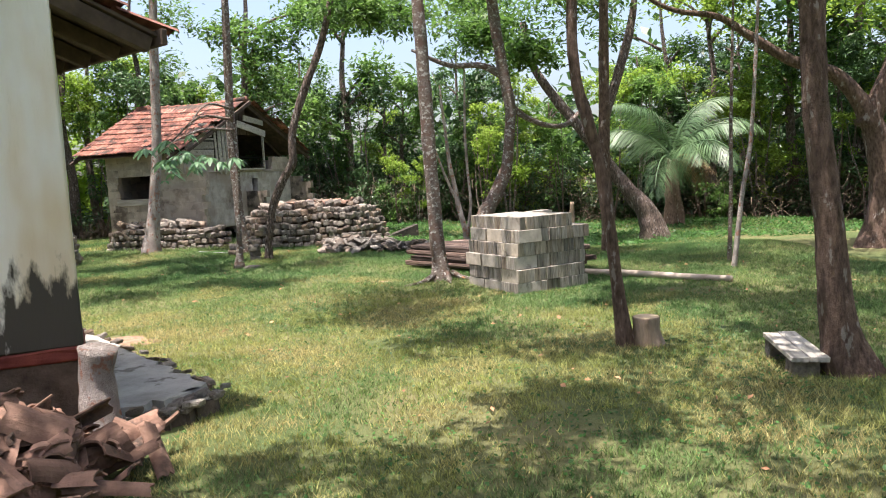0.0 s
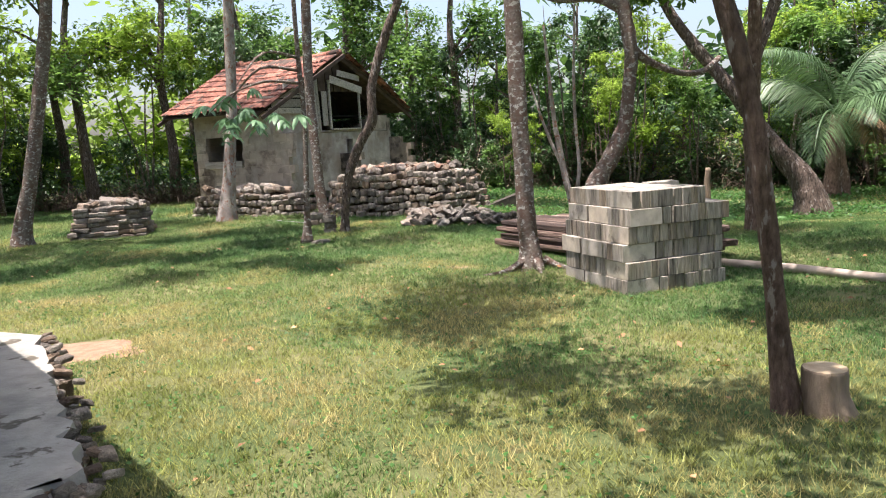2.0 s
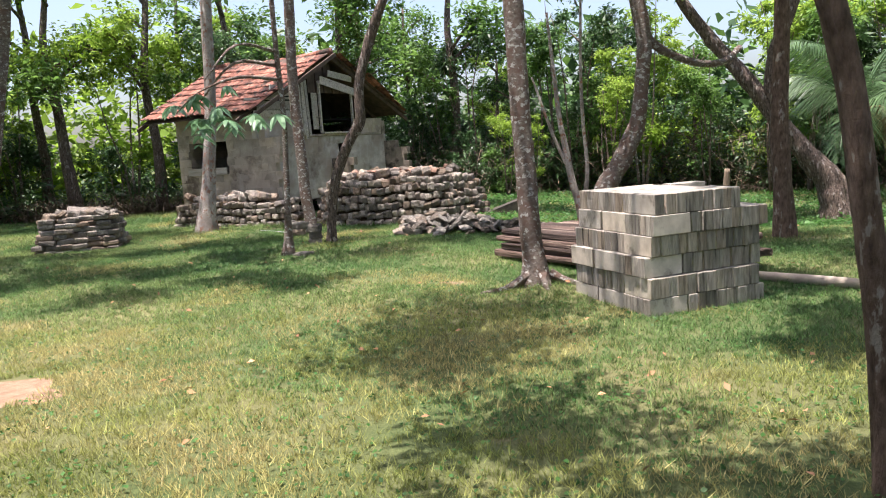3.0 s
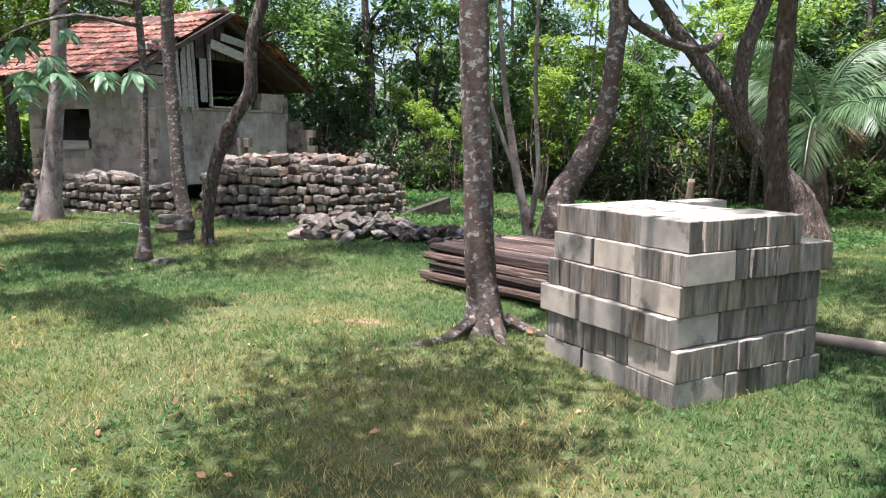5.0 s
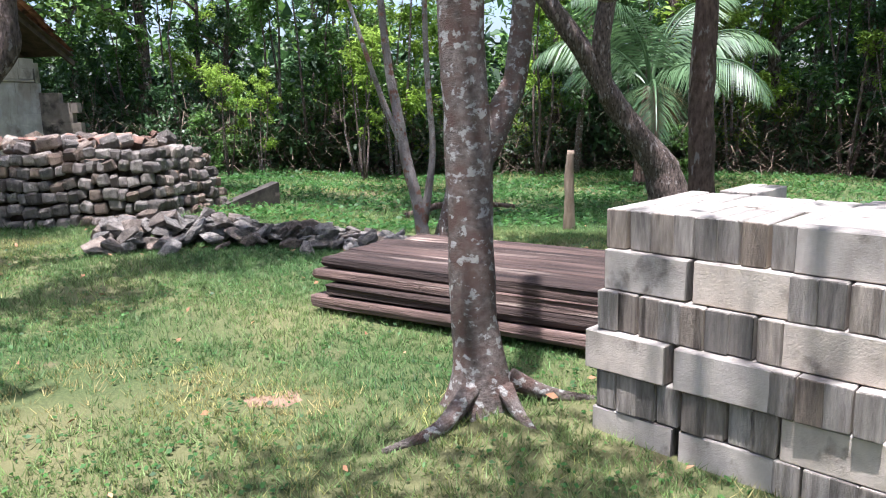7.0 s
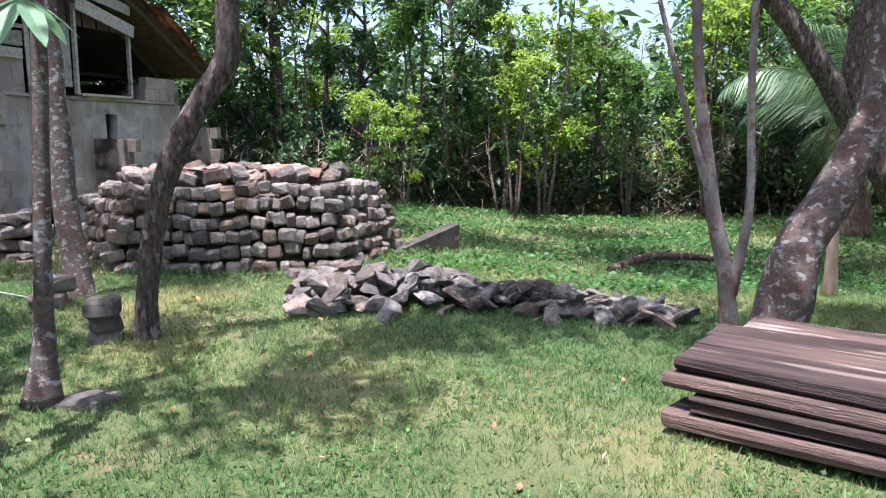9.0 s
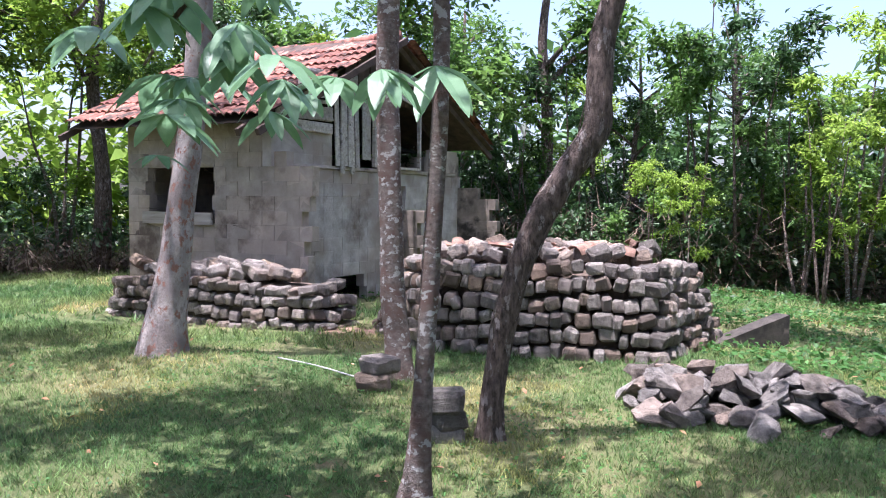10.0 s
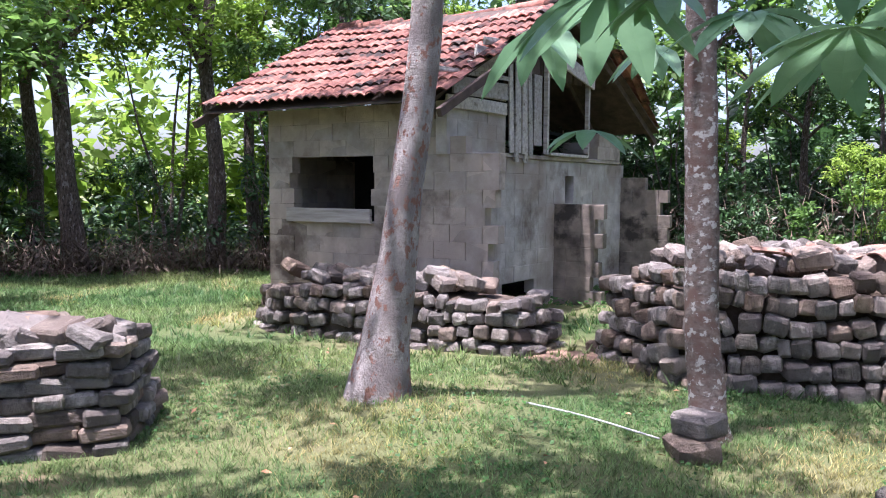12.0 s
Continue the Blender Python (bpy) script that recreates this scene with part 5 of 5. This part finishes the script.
def patch(x, y, r, label, mtl):
    """Bare ground lying flush on the lawn, with an uneven edge."""
    V, F = [(x, y, gz(x, y) + 0.006)], []
    for ring in (0.5, 1.0):
        for k in range(28):
            a = 2 * math.pi * k / 28
            q = r * ring * (1 + 0.45 * noise.noise(Vector((math.cos(a) * 1.6, math.sin(a) * 1.6, x))))
            px, py = x + q * math.cos(a) * 1.3, y + q * math.sin(a)
            V.append((px, py, gz(px, py) + (0.006 if ring < 1 else -0.004)))
    for k in range(28):
        n = (k + 1) % 28
        F += [(0, 1 + k, 1 + n), (1 + k, 29 + k, 29 + n, 1 + n)]
    put("soil_patch", mesh_of("soil_patch", V, F, mtl, True), label=label, category="soil", kind="structure")


patch(-3.65, 7.95, 0.5, "patch of bare pinkish soil in the lawn", M_SOIL)
patch(-1.0, 11.9, 0.15, "patch of bare pinkish soil in the lawn", M_SOIL)
patch(-5.4, 19.1, 0.4, "patch of bare sandy soil between the stone heaps", M_SOIL)

# ---- coconut palm ----
palm = thing("palm_tree", 6.6, 21.5, gz(6.6, 21.5), "young coconut palm with long arching fronds, some drying", "palm tree")
V, F = [], []
tube(V, F, [(0, 0, -0.2, 0.35), (0, 0, 0.6, 0.25), (-0.02, 0, 1.3, 0.19), (0, 0, 1.9, 0.13)], 14, 0.08, 5, 3)
put("trunk", mesh_of("trunk", V, F, M_BARK_BROWN, True), palm)


def frond(az, el, ln, droop, mtl, seed):
    rg = np.random.default_rng(seed)
    P, n = [], 26
    p, e = np.array([0, 0, 1.85]), el
    st = ln / n
    quads, V, F = [], [], []
    for i in range(n):
        d = np.array([math.cos(az) * math.cos(e), math.sin(az) * math.cos(e), math.sin(e)])
        P.append((*p, 0.03 * (1 - i / n) + 0.006))
        side = np.array([-math.sin(az), math.cos(az), 0.0])
        if i > 3:
            for sgn in (-1, 1):
                for q in range(3):
                    L = (0.75 * math.sin(math.pi * (i / n) ** 0.7) + 0.15) * rg.uniform(0.85, 1.1)
                    o = p + d * st * q / 3
                    out = side * sgn * 0.75 + d * 0.5 + np.array([0, 0, -0.35 + rg.uniform(-0.15, 0.1)])
                    out = out / np.linalg.norm(out)
                    tip = o + out * L + np.array([0, 0, -0.3 * L])
                    mid = o + out * L * 0.5
                    wv = d * 0.015
                    quads.append([o, mid + wv, tip, mid - wv])
        p = p + d * st
        e -= droop / n * (0.5 + i / n)
    tube(V, F, P[::4], 5, 0, 3)
    put("frond", polys("frond", np.array(quads), 4, mtl), palm)
    put("rib", mesh_of("rib", V, F, mtl), palm)
rf = random.Random(9)
for i in range(14):
    frond(i * 2.4, radians((82, 60, 38, 16)[i % 4]), rf.uniform(2.3, 3.3), rf.uniform(1.5, 2.2), M_DRY if i == 3 else M_FROND, 300 + i)

# ---- young tree with broad compound leaves, close by the path ----
yt = TREES["D"]
def leaflets(Q, c, az, el, ln, rg, n=7):
    """A hand of n leaflets about c."""
    for k in range(n):
        a = az + (k - (n - 1) / 2) * (4.6 / n)
        e = el + rg.uniform(-0.25, 0.15)
        d = np.array([math.cos(a) * math.cos(e), math.sin(a) * math.cos(e), math.sin(e)])
        s = np.cross(d, [0, 0, 1.0])
        s /= np.linalg.norm(s)
        dn = np.array([0, 0, -1.0])
        L = ln * rg.uniform(0.8, 1.1)
        w = L * 0.21
        pr = [(0.0, 0.03), (0.2, 0.55), (0.45, 1.0), (0.72, 0.8), (0.9, 0.4), (1.0, 0.02)]
        rows_ = []
        for t, ww in pr:
            m_ = c + d * L * t + dn * L * 0.4 * t * t
            lift = -dn * w * ww * 0.22
            rows_.append((m_ + s * w * ww + lift, m_, m_ - s * w * ww + lift))
        for (a1, b1, c1), (a2, b2, c2) in zip(rows_, rows_[1:]):
            Q.append([a1, b1, b2, a2])
            Q.append([b1, c1, c2, b2])
LEAFSPOTS = [
    (-4.23, 13.41, 1.93, 0.21),
    (-5.35, 14.84, 2.03, 0.26),
    (-4.64, 13.91, 2.09, 0.21),
    (-3.90, 13.66, 1.92, 0.19),
    (-3.75, 14.05, 2.00, 0.26),
    (-5.46, 14.30, 2.25, 0.28),
    (-4.98, 14.34, 2.01, 0.18),
    (-4.31, 14.51, 2.03, 0.24),
    (-4.56, 14.29, 1.84, 0.20),
    (-4.89, 15.93, 2.15, 0.24),
    (-4.73, 13.61, 1.75, 0.21),
    (-4.83, 13.93, 1.85, 0.18),
    (-5.17, 14.39, 1.64, 0.15),
    (-5.15, 15.12, 2.13, 0.22),
    (-5.12, 14.36, 2.03, 0.28),
    (-4.38, 13.93, 1.93, 0.21),
    (-4.49, 13.74, 2.12, 0.21),
    (-4.98, 14.10, 2.37, 0.30),
    (-4.63, 14.06, 2.04, 0.22),
    (-4.62, 14.36, 2.48, 0.21),
    (-4.68, 14.16, 2.17, 0.21),
    (-5.10, 14.15, 2.30, 0.26),
]

rg = np.random.default_rng(77)
o = np.array(yt.matrix_basis.translation)
for i, (x, y, z, ln) in enumerate(LEAFSPOTS):
    Q = []
    leaflets(Q, np.array([x, y, z]) - o, rg.uniform(0, 6.28), rg.uniform(-0.5, -0.1), ln, rg, 5 + i % 4)
    me = polys("leaf_hand", np.array(Q), 4, M_BIGLEAF)
    me.polygons.foreach_set("use_smooth", [True] * len(me.polygons))
    put("leaf_hand", me, yt)
for k, ends in enumerate(([(-3.78, 14.3, 2.7, 0.03), (-4.3, 14.0, 2.75, 0.022), (-4.9, 14.2, 2.35, 0.014), (-5.3, 14.5, 2.1, 0.007)],
                         [(-3.78, 14.3, 2.5, 0.03), (-4.1, 13.6, 2.5, 0.022), (-4.5, 13.2, 2.3, 0.012), (-4.9, 13.3, 2.05, 0.006)],
                         [(-3.78, 14.3, 2.9, 0.03), (-4.0, 13.4, 2.9, 0.02), (-4.2, 12.8, 2.4, 0.008)])):
    V, F = [], []
    tube(V, F, [(p[0] - o[0], p[1] - o[1], p[2] - o[2], p[3]) for p in ends], 6, 0.05, 4)
    put("branch", mesh_of("branch", V, F, M_BARK_GREY, True), yt)

# ---- lawn grass and litter ----
grass("grass", 1100000, -9.5, 6.5, 1.2, 19.0, 0.04, 0.0035, 1, "short uneven lawn grass with bare dry patches")
grass("grass_side", 170000, -17, -9.5, 12.5, 25.0, 0.05, 0.006, 4, "short lawn grass beside the low stone stack")
grass("grass_far", 60000, -12, 11, 18.0, 26.0, 0.08, 0.009, 2, "taller lush grass before the wood")
rng = np.random.default_rng(61)
n = 70000
C = np.stack([rng.uniform(-11, 11, n), rng.uniform(17.0, 26.0, n)], 1)
C = C[(C[:, 0] + 3 > (19.6 - C[:, 1]) * 1.2) & (rng.uniform(0, 1, len(C)) < 0.5 + 0.5 * np.sin(C[:, 0] * 1.7) * np.sin(C[:, 1] * 2.3)) & ((C[:, 0] > -2) | (C[:, 1] > 22))]
C = np.concatenate([C, np.array([[gz(a, b)] for a, b in C]) + rng.uniform(0.01, 0.1, (len(C), 1))], 1)
put("low_weeds", polys("low_weeds", leaf_quads(C, 0.075, rng, 0.35, 0.6), 4, M_LUSH), label="lush bright green low weeds before the wood", category="weeds", kind="stuff")
rng = np.random.default_rng(6)
C = np.stack([rng.uniform(-8, 6, 520), rng.uniform(2, 19, 520)], 1)
C = np.concatenate([C, np.array([[gz(a, b) + 0.03] for a, b in C])], 1)
put("fallen_leaves", polys("fallen_leaves", leaf_quads(C, 0.055, rng, 0.3, 0.5), 4, M_LITTER), label="scattered brown fallen leaves", category="leaves", kind="stuff")

# brushwood heaped at the wood's foot
rng = np.random.default_rng(16)
n = 7000
u = rng.uniform(0, 1, n)
C = np.stack([-16 + 8.0 * u + rng.normal(0, 0.3, n), 23.5 + 3.2 * u + rng.normal(0, 0.5, n), np.abs(rng.normal(0, 0.28, n)) - 0.1], 1)
a, e = rng.uniform(0, 6.28, n), rng.normal(0, 0.4, n)
d = np.stack([np.cos(a) * np.cos(e), np.sin(a) * np.cos(e), np.sin(e)], 1) * rng.uniform(0.2, 0.8, n)[:, None]
s = np.stack([-np.sin(a), np.cos(a), np.zeros(n)], 1) * 0.012
put("brushwood", polys("brushwood", np.stack([C - s, C + s, C + d], 1), 3, M_TWIG), label="low heaps of dry brown brushwood", category="brushwood", kind="stuff")
